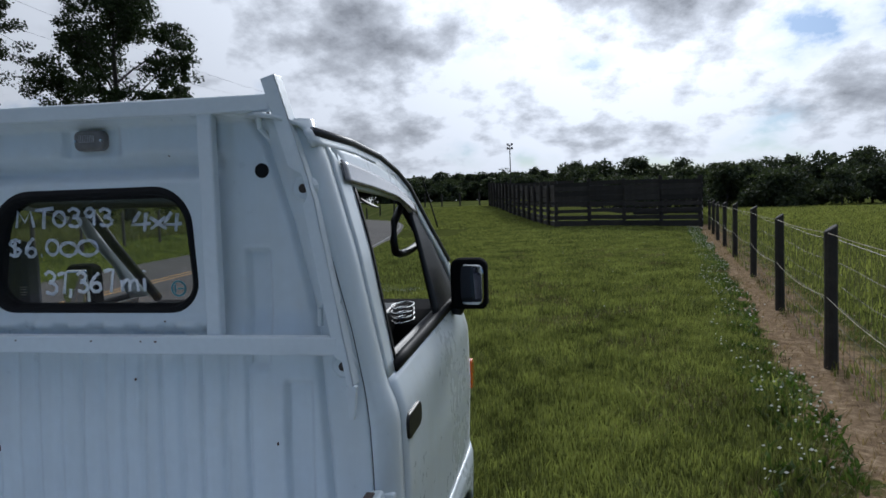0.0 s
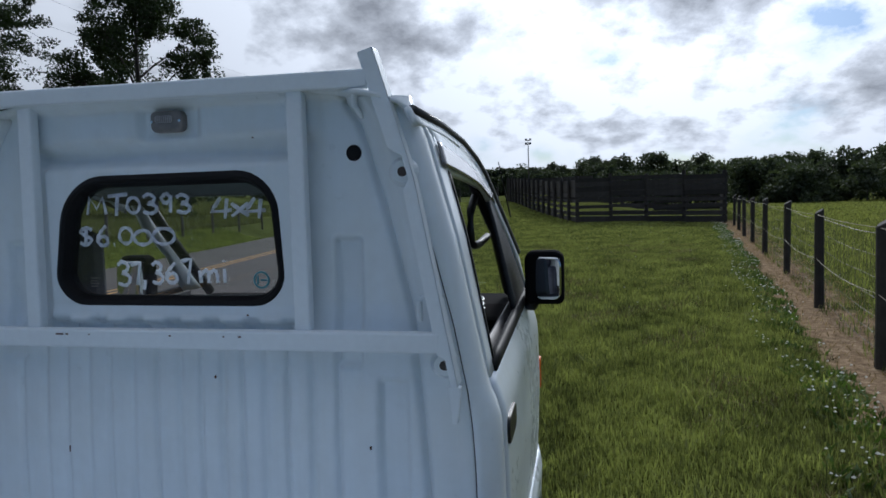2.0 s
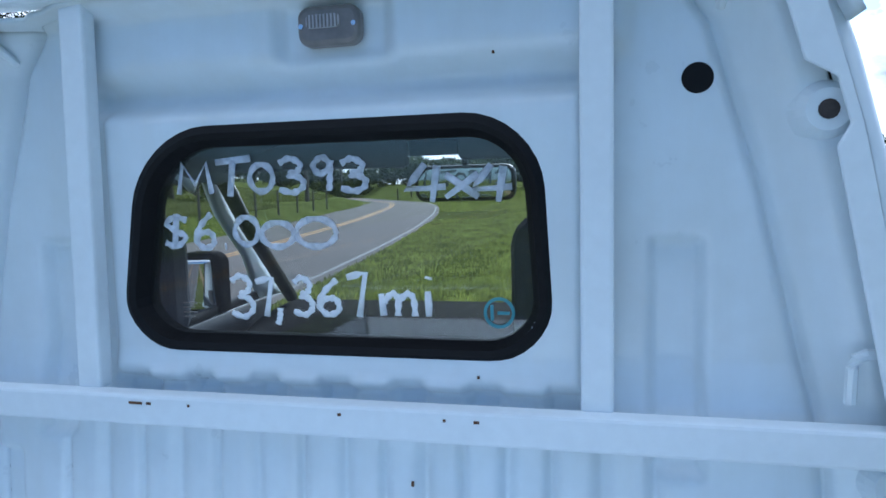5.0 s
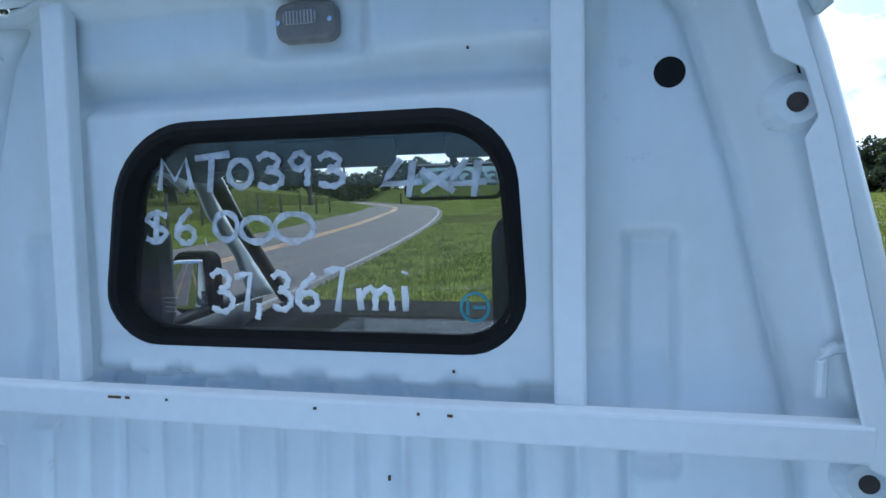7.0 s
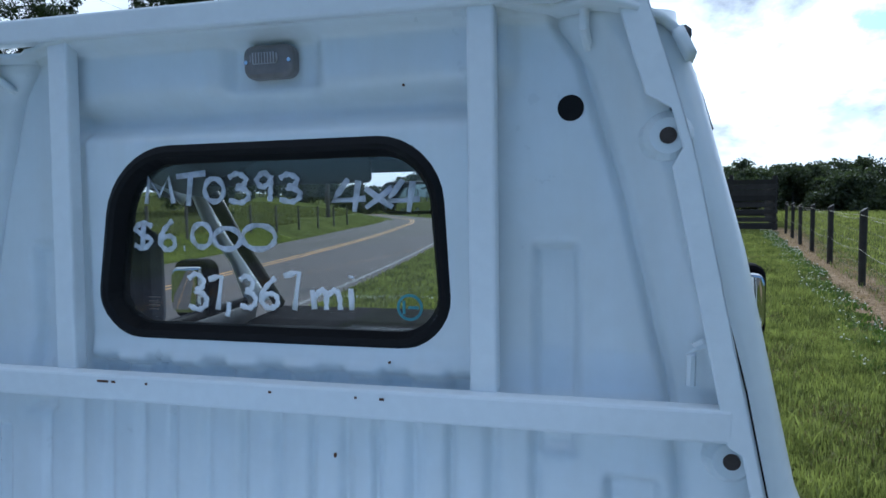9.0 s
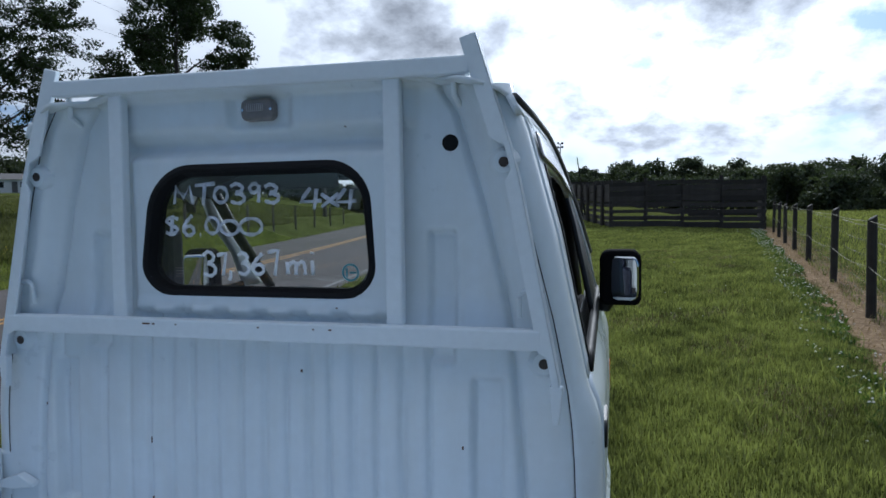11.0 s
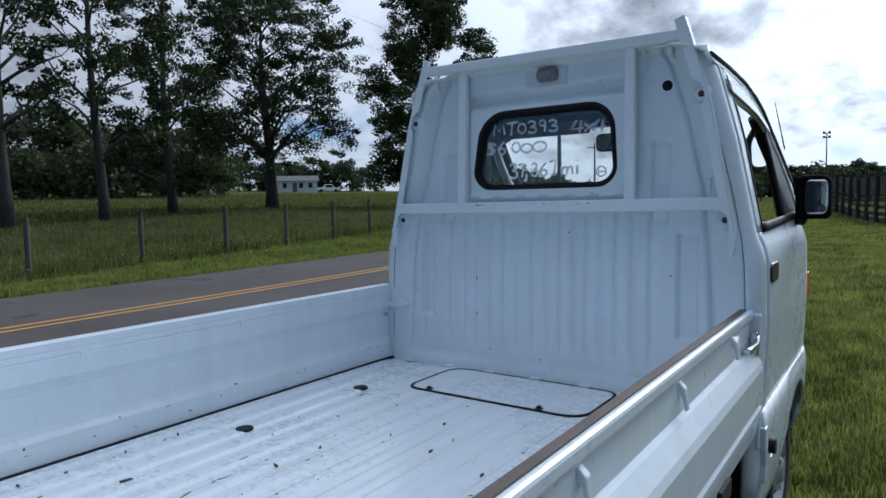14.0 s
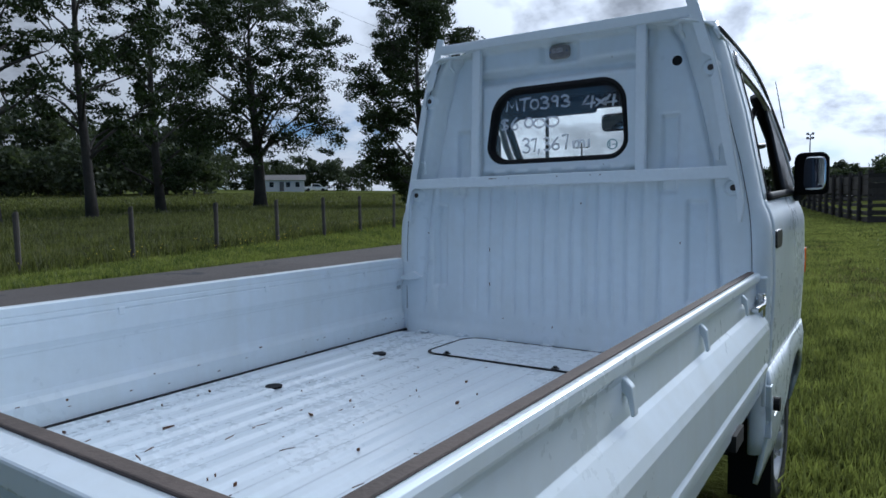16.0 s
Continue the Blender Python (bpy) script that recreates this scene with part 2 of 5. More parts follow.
faint_marker = thin_marker()
orange_lens = material("orange_lens", (0.75, 0.14, 0.01), 0.2, vary=0.1, coat=0.5)
lens_grey = material("smoky_lamp_lens", (0.19, 0.17, 0.16), 0.35, vary=0.2, scale=30, coat=0.2)
lens_pale = material("frosted_lamp_lens", (0.5, 0.48, 0.48), 0.3, vary=0.2, scale=40)
teal_print = material("faded_teal_print", (0.08, 0.28, 0.33), 0.6, vary=0.1)
# base grey lightened to carry part of the sky's reflection on the smoked acrylic
visor_grey = material("glossy_smoked_acrylic", (0.16, 0.155, 0.165), 0.16, vary=0.06, coat=1.0)
dash_black = material("matt_dash_black", (0.008, 0.008, 0.009), 0.85, vary=0.2, spec=0.03)
visor_smoke = glass_material("smoked_visor", (0.35, 0.34, 0.36), 0.06)
clear_glass = glass_material("window_glass", (0.95, 0.97, 0.97))
veiled_glass = glass_material("veiled_window_glass", (0.93, 0.95, 0.95), veil_amount=0.012)
bolt_hole_brown = material("dark_bolt_hole_brown", (0.06, 0.048, 0.042), 0.6, metal=0.3, vary=0.4, scale=60, fine=200, bump=0.0004)
rust_mark = material("rust_chip", RUST, 0.85, vary=0.5, scale=60, fine=200)
post_wood = material("weathered_post_wood", (0.032, 0.028, 0.024), 0.85, vary=0.45, scale=6, fine=60, bump=0.004, bump_scale=30, per_object=0.25)
grey_post = material("grey_post_wood", (0.078, 0.068, 0.057), 0.85, vary=0.35, scale=6, fine=60, bump=0.004, bump_scale=30, per_object=0.25)
corral_wood = material("dark_corral_boards", (0.042, 0.036, 0.032), 0.85, vary=0.4, scale=3, fine=30, bump=0.004, bump_scale=20, per_object=0.35)
wire_steel = material("rusty_wire", (0.10, 0.085, 0.07), 0.65, metal=0.3, vary=0.2)
bark = material("grey_bark", (0.048, 0.042, 0.036), 0.9, vary=0.4, scale=2, fine=18, bump=0.02, bump_scale=9)
leaves = leaf_material("oak_leaves", (0.014, 0.025, 0.008), (0.040, 0.060, 0.018), 0.25)
# far foliage is paler and greyer than the oaks: distance haze mixed into its colour
hazy_far_leaves = leaf_material("hazy_wood_leaves", (0.03, 0.04, 0.024), (0.075, 0.09, 0.048), 0.35)
grass_blade = leaf_material("lawn_grass", (0.039, 0.046, 0.017), (0.305, 0.322, 0.107), 0.45)
rough_grass = leaf_material("pasture_grass", (0.040, 0.048, 0.017), (0.175, 0.18, 0.06), 0.36)
verge_blade = leaf_material("verge_grass", (0.07, 0.095, 0.025), (0.27, 0.29, 0.08), 0.42)
# brighter copy of the pasture green, with the backlight put into the colour
backlit_blade = leaf_material("backlit_pasture_grass", (0.08, 0.092, 0.03), (0.34, 0.345, 0.11), 0.45)
dry_grass = leaf_material("dead_grass", (0.18, 0.12, 0.06), (0.46, 0.33, 0.19), 0.2)
worn_grass = leaf_material("worn_brown_grass", (0.06, 0.05, 0.025), (0.24, 0.19, 0.09), 0.25)
clover_leaf = leaf_material("clover_leaf", (0.03, 0.055, 0.012), (0.11, 0.17, 0.035), 0.3)
clover_white = material("clover_blossom", (0.72, 0.70, 0.62), 0.8, vary=0.15)
buttercup = material("yellow_blossom", (0.65, 0.5, 0.03), 0.7, vary=0.15)
house_wall = material("pale_siding", (0.62, 0.62, 0.61), 0.7, vary=0.08, scale=0.6)
roof_grey = material("grey_shingles", (0.12, 0.115, 0.11), 0.9, vary=0.2, scale=1.5)
car_white = material("white_car_paint", (0.75, 0.76, 0.77), 0.3, vary=0.04, coat=0.5)
dark_glass = material("dark_car_glass", (0.02, 0.025, 0.03), 0.1, vary=0.1)
yellow_line = material("yellow_road_paint", (0.40, 0.21, 0.05), 0.75, vary=0.25, scale=6, fine=40, spots=[((0.09, 0.085, 0.08), 12, 0.62)])
white_line = material("white_road_paint", (0.19, 0.19, 0.185), 0.85, spec=0.15, vary=0.2, scale=6, fine=40, spots=[((0.09, 0.085, 0.08), 12, 0.6)])
asphalt = material("asphalt", (0.084, 0.075, 0.071), 0.9, spec=0.15, vary=0.28, scale=0.45, fine=90, bump=0.003, bump_scale=160, spots=[((0.05, 0.05, 0.052), 0.9, 0.62)])


def ground_material():
    """Turf in several greens, with the bare strip that follows the wire fence."""
    m = bpy.data.materials.new("turf")
    m.use_nodes = True
    n = Nodes(m.node_tree)
    pos = n.add("ShaderNodeTexCoord").outputs["Object"]
    xyz = n.add("ShaderNodeSeparateXYZ")
    n.link(pos, xyz.inputs[0])
    f = n.math("ADD", n.math("MULTIPLY", n.noise(pos, 0.22, 5), 0.5), n.math("MULTIPLY", n.noise(pos, 2.6, 6, 0.65), 0.5))
    lawn = n.ramp(f, [(0.3, (0.044, 0.050, 0.016)), (0.5, (0.074, 0.085, 0.024)), (0.7, (0.125, 0.128, 0.042))])
    tuft = n.noise(pos, 14, 4, 0.7)
    lawn = n.mix(1.0, lawn, n.ramp(tuft, [(0.3, (0.55, 0.55, 0.55)), (0.7, (1.35, 1.35, 1.3))]), "MULTIPLY")
    field = n.ramp(f, [(0.32, (0.04, 0.05, 0.016)), (0.5, (0.075, 0.088, 0.026)), (0.7, (0.14, 0.145, 0.05))])
    left = n.ramp(n.math("MULTIPLY", xyz.outputs[0], -0.1), [(0.98, (0, 0, 0)), (1.1, (1, 1, 1))])
    col = n.mix(left, lawn, field)
    # the strip: distance from the fence line x = 2.5 + 0.158 y
    off = n.math("SUBTRACT", xyz.outputs[0], n.math("ADD", n.math("MULTIPLY", xyz.outputs[1], 0.158), 2.10))
    wob = n.math("ADD", off, n.math("MULTIPLY", n.math("SUBTRACT", n.noise(pos, 1.6, 5, 0.65), 0.5), 1.3))
    band = n.math("MULTIPLY", n.ramp(wob, [(0.0, (0, 0, 0)), (0.08, (1, 1, 1))]), n.ramp(n.math("SUBTRACT", 0.95, wob), [(0.0, (0, 0, 0)), (0.25, (1, 1, 1))]))
    near = n.ramp(n.math("MULTIPLY", xyz.outputs[1], 0.02), [(0.62, (1, 1, 1)), (0.68, (0, 0, 0))])
    dirt = n.ramp(n.noise(pos, 9, 6, 0.7), [(0.3, (0.10, 0.07, 0.045)), (0.52, (0.24, 0.17, 0.105)), (0.75, (0.42, 0.33, 0.22))])
    col = n.mix(n.math("MULTIPLY", band, near), col, dirt)
    bs = n.add("ShaderNodeBsdfPrincipled", i_Roughness=1.0)
    bs.inputs["Specular IOR Level"].default_value = 0.0
    n.link(col, bs.inputs["Base Color"])
    b = n.add("ShaderNodeBump", i_Strength=1.0, i_Distance=0.05)
    n.link(n.math("ADD", n.noise(pos, 6, 6, 0.7), n.math("MULTIPLY", tuft, 0.6)), b.inputs["Height"])
    n.link(b.outputs[0], bs.inputs["Normal"])
    n.link(bs.outputs[0], n.add("ShaderNodeOutputMaterial").inputs[0])
    return m


turf = ground_material()


# ---- mesh tools ----
def part(name, bm, mat, parent=None, label="", smooth=False, bevel=0.0, thick=0.0):
    """Links a bmesh as ONE mesh object, under a thing or a part."""
    bmesh.ops.recalc_face_normals(bm, faces=bm.faces[:])
    me = bpy.data.meshes.new(name)
    bm.to_mesh(me)
    bm.free()
    if smooth:
        me.polygons.foreach_set("use_smooth", [True] * len(me.polygons))
    me.materials.append(mat)
    ob = new(name, me)
    if parent:
        ob.parent = parent
    if label:
        ob["label"] = label
    if thick:
        mod = ob.modifiers.new("thickness", "SOLIDIFY")
        mod.thickness, mod.offset = thick, 0.0
    if bevel:
        mod = ob.modifiers.new("edges", "BEVEL")
        mod.width, mod.segments, mod.limit_method = bevel, 2, "ANGLE"
    return ob


def raw(name, verts, faces, mat, parent=None, label="", smooth=False):
    me = bpy.data.meshes.new(name)
    me.from_pydata(verts, [], faces)
    if smooth:
        me.polygons.foreach_set("use_smooth", [True] * len(me.polygons))
    me.materials.append(mat)
    ob = new(name, me)
    if parent:
        ob.parent = parent
    if label:
        ob["label"] = label
    return ob


def thing(name, label, category, group="", at=(0, 0, 0), kind=""):
    return tagged(pose_ob(new(name), at), label, category, group, kind)


def pose_ob(ob, at):
    ob.location = at
    return ob


def box(bm, x0, x1, y0, y1, z0, z1):
    v = [bm.verts.new((x, y, z)) for z in (z0, z1) for y in (y0, y1) for x in (x0, x1)]
    for f in ((0, 2, 3, 1), (4, 5, 7, 6), (0, 1, 5, 4), (2, 6, 7, 3), (0, 4, 6, 2), (1, 3, 7, 5)):
        bm.faces.new([v[i] for i in f])
    return bm


def boxed(x0, x1, y0, y1, z0, z1):
    return box(bmesh.new(), x0, x1, y0, y1, z0, z1)


def tube(bm, path, radii, sides=8, caps=True):
    """A tapered tube along a path of points."""
    path = [Vector(p) for p in path]
    if isinstance(radii, (int, float)):
        radii = [radii] * len(path)
    rings, ref = [], Vector((0.31, 0.2, 0.93)).normalized()
    for i, p in enumerate(path):
        d = (path[min(i + 1, len(path) - 1)] - path[max(i - 1, 0)]).normalized()
        a = d.cross(ref)
        if a.length < 0.15:
            a = d.cross(Vector((1, 0, 0)))
        a.normalize()
        b = d.cross(a)
        rings.append([bm.verts.new(p + (a * math.cos(2 * math.pi * k / sides) + b * math.sin(2 * math.pi * k / sides)) * radii[i]) for k in range(sides)])
    for r0, r1 in zip(rings, rings[1:]):
        for k in range(sides):
            bm.faces.new((r0[k], r0[(k + 1) % sides], r1[(k + 1) % sides], r1[k]))
    if caps:
        bm.faces.new(rings[0])
        bm.faces.new(rings[-1][::-1])
    return bm


def prism(bm, outline, axis, a, b):
    """A closed outline of (u, v) pairs pushed along an axis from a to b. x: (y, z); y: (x, z); z: (x, y)."""
    def at(u, v, w):
        return {"x": (w, u, v), "y": (u, w, v), "z": (u, v, w)}[axis]
    r0 = [bm.verts.new(at(u, v, a)) for u, v in outline]
    r1 = [bm.verts.new(at(u, v, b)) for u, v in outline]
    n = len(outline)
    for k in range(n):
        bm.faces.new((r0[k], r0[(k + 1) % n], r1[(k + 1) % n], r1[k]))
    bm.faces.new(r0)
    bm.faces.new(r1[::-1])
    return bm


def rounded(x0, x1, z0, z1, r, steps=6):
    """The outline of a rectangle with round corners; r is one radius or four (from lower right, anticlockwise)."""
    r = (r,) * 4 if isinstance(r, (int, float)) else r
    out = []
    for (cx, cz, a0), q in zip(((x1, z0, -90), (x1, z1, 0), (x0, z1, 90), (x0, z0, 180)), r):
        sx, sz = (-1 if cx == x1 else 1), (-1 if cz == z1 else 1)
        for k in range(steps + 1):
            a = radians(a0 + 90 * k / steps)
            out.append((cx + sx * q + q * math.cos(a), cz + sz * q + q * math.sin(a)))
    return out


def ring(bm, outer, inner, axis, a, b):
    """A frame between two outlines with as many points each, from a to b along an axis."""
    def at(u, v, w):
        return {"x": (w, u, v), "y": (u, w, v), "z": (u, v, w)}[axis]
    n = len(outer)
    L = [[bm.verts.new(at(u, v, w)) for u, v in o] for o, w in ((outer, a), (inner, a), (inner, b), (outer, b))]
    for i in range(4):
        p, q = L[i], L[(i + 1) % 4]
        for k in range(n):
            bm.faces.new((p[k], p[(k + 1) % n], q[(k + 1) % n], q[k]))
    return bm


def sheet(bm, rows):
    """A skin over rows of points."""
    g = [[bm.verts.new(p) for p in r] for r in rows]
    for r0, r1 in zip(g, g[1:]):
        for k in range(len(r0) - 1):
            bm.faces.new((r0[k], r0[k + 1], r1[k + 1], r1[k]))
    return bm


def interp(table, v):
    return float(np.interp(v, [a for a, _ in table], [b for _, b in table]))


def smooth_step(a, b, v):
    t = np.clip((v - a) / (b - a), 0, 1)
    return t * t * (3 - 2 * t)


# ---- the land ----
def road_x(y):
    """The road's middle, which slants and then bends away ahead."""
    y = np.asarray(y, float)
    q = np.clip(y, 0, 62)
    return -6.8 - 0.06 * y - 0.0024 * q * q - 0.40 * np.clip(y - 62, 0, None)


ROAD_HALF, ROAD_NEAR = 2.8, 3.5   # from the centre line to the far and near edges


def ground_z(x, y):
    """The height of the turf: level round the truck, rising behind the far fence, falling gently ahead."""
    x, y = np.asarray(x, float), np.asarray(y, float)
    d = road_x(y) - x
    bank = smooth_step(2.9, 5.0, d) * np.clip(0.036 * (y - 4), -0.1, 0.5)
    hill = 0.031 * np.clip(d - 4.5, 0, 150) + 0.022 * np.clip(y - 16, 0, 150) * smooth_step(5, 30, d)
    fall = -0.011 * np.clip(y - 36, 0, 160) * (1 - smooth_step(2, 10, d))
    bed = -0.05 * (1 - smooth_step(ROAD_HALF - 0.25, ROAD_HALF + 0.05, d)) * smooth_step(-ROAD_NEAR - 0.05, -ROAD_NEAR + 0.25, d)
    dip = -0.055 * (1 - smooth_step(0.7, 2.6, np.abs(x))) * (1 - smooth_step(1.3, 4.0, y)) * smooth_step(-5, -2.5, y)
    side = smooth_step(3.5, 9, -d) * (1 - smooth_step(0, 8, x))
    fall = fall * (1 - side) + side * (0.84 * smooth_step(33, 66, y) + 0.006 * np.clip(y - 60, 0, 120))
    return dip + bank + hill + fall + bed + 0.03 * np.sin(x * 0.7 + 1.3 * np.sin(y * 0.31)) * smooth_step(2.9, 8, np.abs(d + 0) )


def lines(stops):
    out = []
    for (a, n), (b, _) in zip(stops, stops[1:]):
        out += list(np.linspace(a, b, n, endpoint=False))
    return np.array(out + [stops[-1][0]])


gx = lines([(-2500, 12), (-260, 20), (-60, 60), (-14, 44), (-2, 30), (6, 30), (30, 25), (200, 12), (2500, 1)])
gy = lines([(-2500, 10), (-120, 20), (-12, 40), (20, 50), (60, 40), (260, 12), (2500, 1)])
GX, GY = np.meshgrid(gx, gy)
GZ = ground_z(GX, GY)
nx, ny = len(gx), len(gy)
verts = np.stack([GX.ravel(), GY.ravel(), GZ.ravel()], 1)
idx = np.arange(nx * ny).reshape(ny, nx)
faces = np.stack([idx[:-1, :-1], idx[:-1, 1:], idx[1:, 1:], idx[1:, :-1]], -1).reshape(-1, 4)
tagged(raw("ground", verts.tolist(), faces.tolist(), turf, smooth=True), "mown green turf and rising pasture with patchy colour", "grass", kind="structure")


def ribbon(name, d0, d1, z, mat, y0=-90, y1=150, wobble=0.0, label="", category=""):
    """A strip of the road between two offsets to the right of its middle."""
    rows = []
    rnd = random.Random(4)
    for y in np.arange(y0, y1 + 0.01, 0.5):
        x = float(road_x(y))
        t = Vector((float(road_x(y + 0.5) - road_x(y - 0.5)), 1.0, 0)).normalized()
        nrm = Vector((t.y, -t.x, 0))
        base = Vector((x, y, 0))
        w = rnd.uniform(-wobble, wobble)
        zz = float(np.clip(ground_z(x, y) + 0.05, -3, 3)) + z
        rows.append([base + nrm * (d0 - w) + Vector((0, 0, zz - 0.06 if wobble else zz)), base + nrm * d0 + Vector((0, 0, zz)), base + nrm * d1 + Vector((0, 0, zz)), base + nrm * (d1 + w) + Vector((0, 0, zz - 0.06 if wobble else zz))]
                    if wobble else [base + nrm * d0 + Vector((0, 0, zz)), base + nrm * d1 + Vector((0, 0, zz))])
    ob = part(name, sheet(bmesh.new(), rows), mat)
    return tagged(ob, label, category, kind="structure")


ribbon("road", -ROAD_HALF, ROAD_NEAR, 0.0, asphalt, wobble=0.07, label="worn grey asphalt country road that bends away", category="road")
ribbon("road_line_1", -0.17, -0.07, 0.005, yellow_line, label="worn yellow centre line of the road", category="road marking")
ribbon("road_line_2", 0.07, 0.17, 0.005, yellow_line, label="worn yellow centre line of the road", category="road marking")
ribbon("road_line_3", ROAD_NEAR - 0.30, ROAD_NEAR - 0.20, 0.005, white_line, label="thin white edge line on the asphalt", category="road marking")


# ---- grass ----
def blades(name, xs, ys, height, width, mat, label, category="grass", lean=0.45, seed=1):
    """Many single blades, each a bent pair of faces."""
    r = np.random.default_rng(seed)
    n = len(xs)
    z = ground_z(xs, ys)
    a = r.uniform(0, 2 * np.pi, n)
    h = height * r.uniform(0.45, 1.25, n)
    w = width * r.uniform(0.6, 1.3, n)
    b = r.uniform(0, 2 * np.pi, n)
    l = h * lean * r.uniform(0.2, 1.3, n)
    ux, uy, lx, ly = np.cos(a) * w, np.sin(a) * w, np.cos(b) * l, np.sin(b) * l
    v = np.empty((n, 5, 3))
    v[:, 0] = np.stack([xs - ux, ys - uy, z - 0.01], 1)
    v[:, 1] = np.stack([xs + ux, ys + uy, z - 0.01], 1)
    v[:, 2] = np.stack([xs + ux * 0.7 + lx * 0.35, ys + uy * 0.7 + ly * 0.35, z + h * 0.6], 1)
    v[:, 3] = np.stack([xs - ux * 0.7 + lx * 0.35, ys - uy * 0.7 + ly * 0.35, z + h * 0.6], 1)
    v[:, 4] = np.stack([xs + lx, ys + ly, z + h], 1)
    k = np.arange(n)[:, None] * 5
    quads = (k + np.array([0, 1, 2, 3])).tolist()
    tris = (k + np.array([3, 2, 4])).tolist()
    return tagged(raw(name, v.reshape(-1, 3).tolist(), quads + tris, mat), label, category, kind="stuff")


def scatter(n, x0, x1, y0, y1, seed, keep=None):
    r = np.random.default_rng(seed)
    x, y = r.uniform(x0, x1, n), r.uniform(y0, y1, n)
    if keep is not None:
        m = keep(x, y, r)
        x, y = x[m], y[m]
    return x, y


def strip_off(x, y):
    """How far to the right of the bare strip's near edge a place lies."""
    return x - (2.22 + 0.158 * y)


def clumpy(x, y, s=1.0):
    return 0.5 + 0.5 * np.sin(x * 3.1 * s + 2 * np.sin(y * 1.7 * s)) * np.sin(y * 2.3 * s + 2 * np.sin(x * 1.3 * s))


def lawn_keep(x, y, r):
    under = (np.abs(x) < 0.55) & (y > -1.9) & (y < 1.2)
    return (strip_off(x, y) < -0.30 + 0.12 * r.standard_normal(len(x))) & ~under & (r.random(len(x)) < 0.25 + 0.75 * clumpy(x, y)) & (r.random(len(x)) < 0.35 + 1.6 * clumpy(x + 0.7, y, 0.8))


x, y = scatter(230000, -0.6, 4.2, -0.5, 7.0, 11, lawn_keep)
blades("lawn_grass", x, y, 0.062, 0.004, grass_blade, "short green mown lawn grass in uneven tufts")
x, y = scatter(160000, -1.5, 6.5, 7.0, 20.0, 12, lawn_keep)
blades("lawn_grass", x, y, 0.07, 0.007, grass_blade, "short green mown lawn grass in uneven tufts", seed=2)
x, y = scatter(60000, -4.0, 8.0, 20.0, 33.0, 13, lawn_keep)
blades("lawn_grass", x, y, 0.07, 0.013, grass_blade, "short green mown lawn grass in uneven tufts", seed=3)
x, y = scatter(70000, -16.0, 1.0, 33.0, 66.0, 27, lambda x, y, r: (road_x(y) - x < -ROAD_NEAR - 0.1) & (x < 8.0 - 0.22 * y))
blades("lawn_grass", x, y, 0.09, 0.03, grass_blade, "short green mown lawn grass in uneven tufts", seed=27)
x, y = scatter(50000, -6.0, -0.4, 2.0, 26.0, 14, lambda x, y, r: road_x(y) - x < -ROAD_NEAR - 0.02)
blades("verge_grass", x, y, 0.07, 0.008, grass_blade, "green mown grass between road and parking place", seed=4)
x, y = scatter(60000, -0.6, 5.0, -0.5, 12.0, 25, lambda x, y, r: lawn_keep(x, y, r) & (clumpy(x, y, 1.9) > 0.72))
blades("lawn_tufts", x, y, 0.13, 0.0055, grass_blade, "longer tufts standing in the mown lawn", lean=0.7, seed=21)
x, y = scatter(90000, -0.6, 6.0, -0.5, 18.0, 26, lambda x, y, r: (strip_off(x, y) < 0) & (clumpy(x + 0.7, y, 0.8) < 0.22 + 0.2 * r.random(len(x))))
blades("lawn_thatch", x, y, 0.045, 0.004, worn_grass, "thin straw-coloured thatch between the tufts", lean=1.6, seed=22)
# bare strip along the wire fence: dead grass, clover and its white blossoms
x, y = scatter(50000, 1.9, 8.5, -1, 30, 15, lambda x, y, r: (strip_off(x, y) > -0.05) & (strip_off(x, y) < 1.1) & (r.random(len(x)) < 0.25 + 0.75 * clumpy(x, y, 1.7)))
blades("dead_grass", x, y, 0.06, 0.005, dry_grass, "dead straw-coloured grass on the bare fence strip", lean=1.6, seed=5)
x, y = scatter(30000, 2.4, 7.5, 0, 20, 16, lambda x, y, r: (strip_off(x, y) > 0.25) & (strip_off(x, y) < 1.6) & (clumpy(x, y, 1.8) + 0.3 * r.random(len(x)) > 0.72))
blades("weed_tufts", x, y, 0.10, 0.006, grass_blade, "green weeds growing through the fence strip", seed=6)
x, y = scatter(60000, 3.5, 26, 3, 45, 17, lambda x, y, r: (strip_off(x, y) > 0.95))
blades("pasture_grass", x, y, 0.14, 0.012, backlit_blade, "long bright pasture grass behind the wire fence", seed=7)
x, y = scatter(50000, 8, 60, 30, 100, 28, lambda x, y, r: (strip_off(x, y) > 0.95))
blades("pasture_grass", x, y, 0.16, 0.05, backlit_blade, "long bright pasture grass behind the wire fence", seed=28)
x, y = scatter(100000, -14.4, -9.0, -3, 24, 18, lambda x, y, r: (road_x(y) - x > ROAD_HALF + 0.02 + 0.1 * r.random(len(x))))
blades("verge_grass", x, y, 0.085, 0.010, verge_blade, "mown bright green grass along the far road edge", seed=8)
x, y = scatter(90000, -24, -11.8, 0, 30, 19, lambda x, y, r: road_x(y) - x > 4.8)
blades("pasture_grass", x, y, 0.26, 0.014, rough_grass, "tall unmown pasture grass behind the post fence", seed=9)
x, y = scatter(90000, -70, -20, 0, 75, 20, lambda x, y, r: road_x(y) - x > 6)
blades("pasture_grass", x, y, 0.22, 0.035, rough_grass, "tall unmown pasture grass behind the post fence", seed=10)


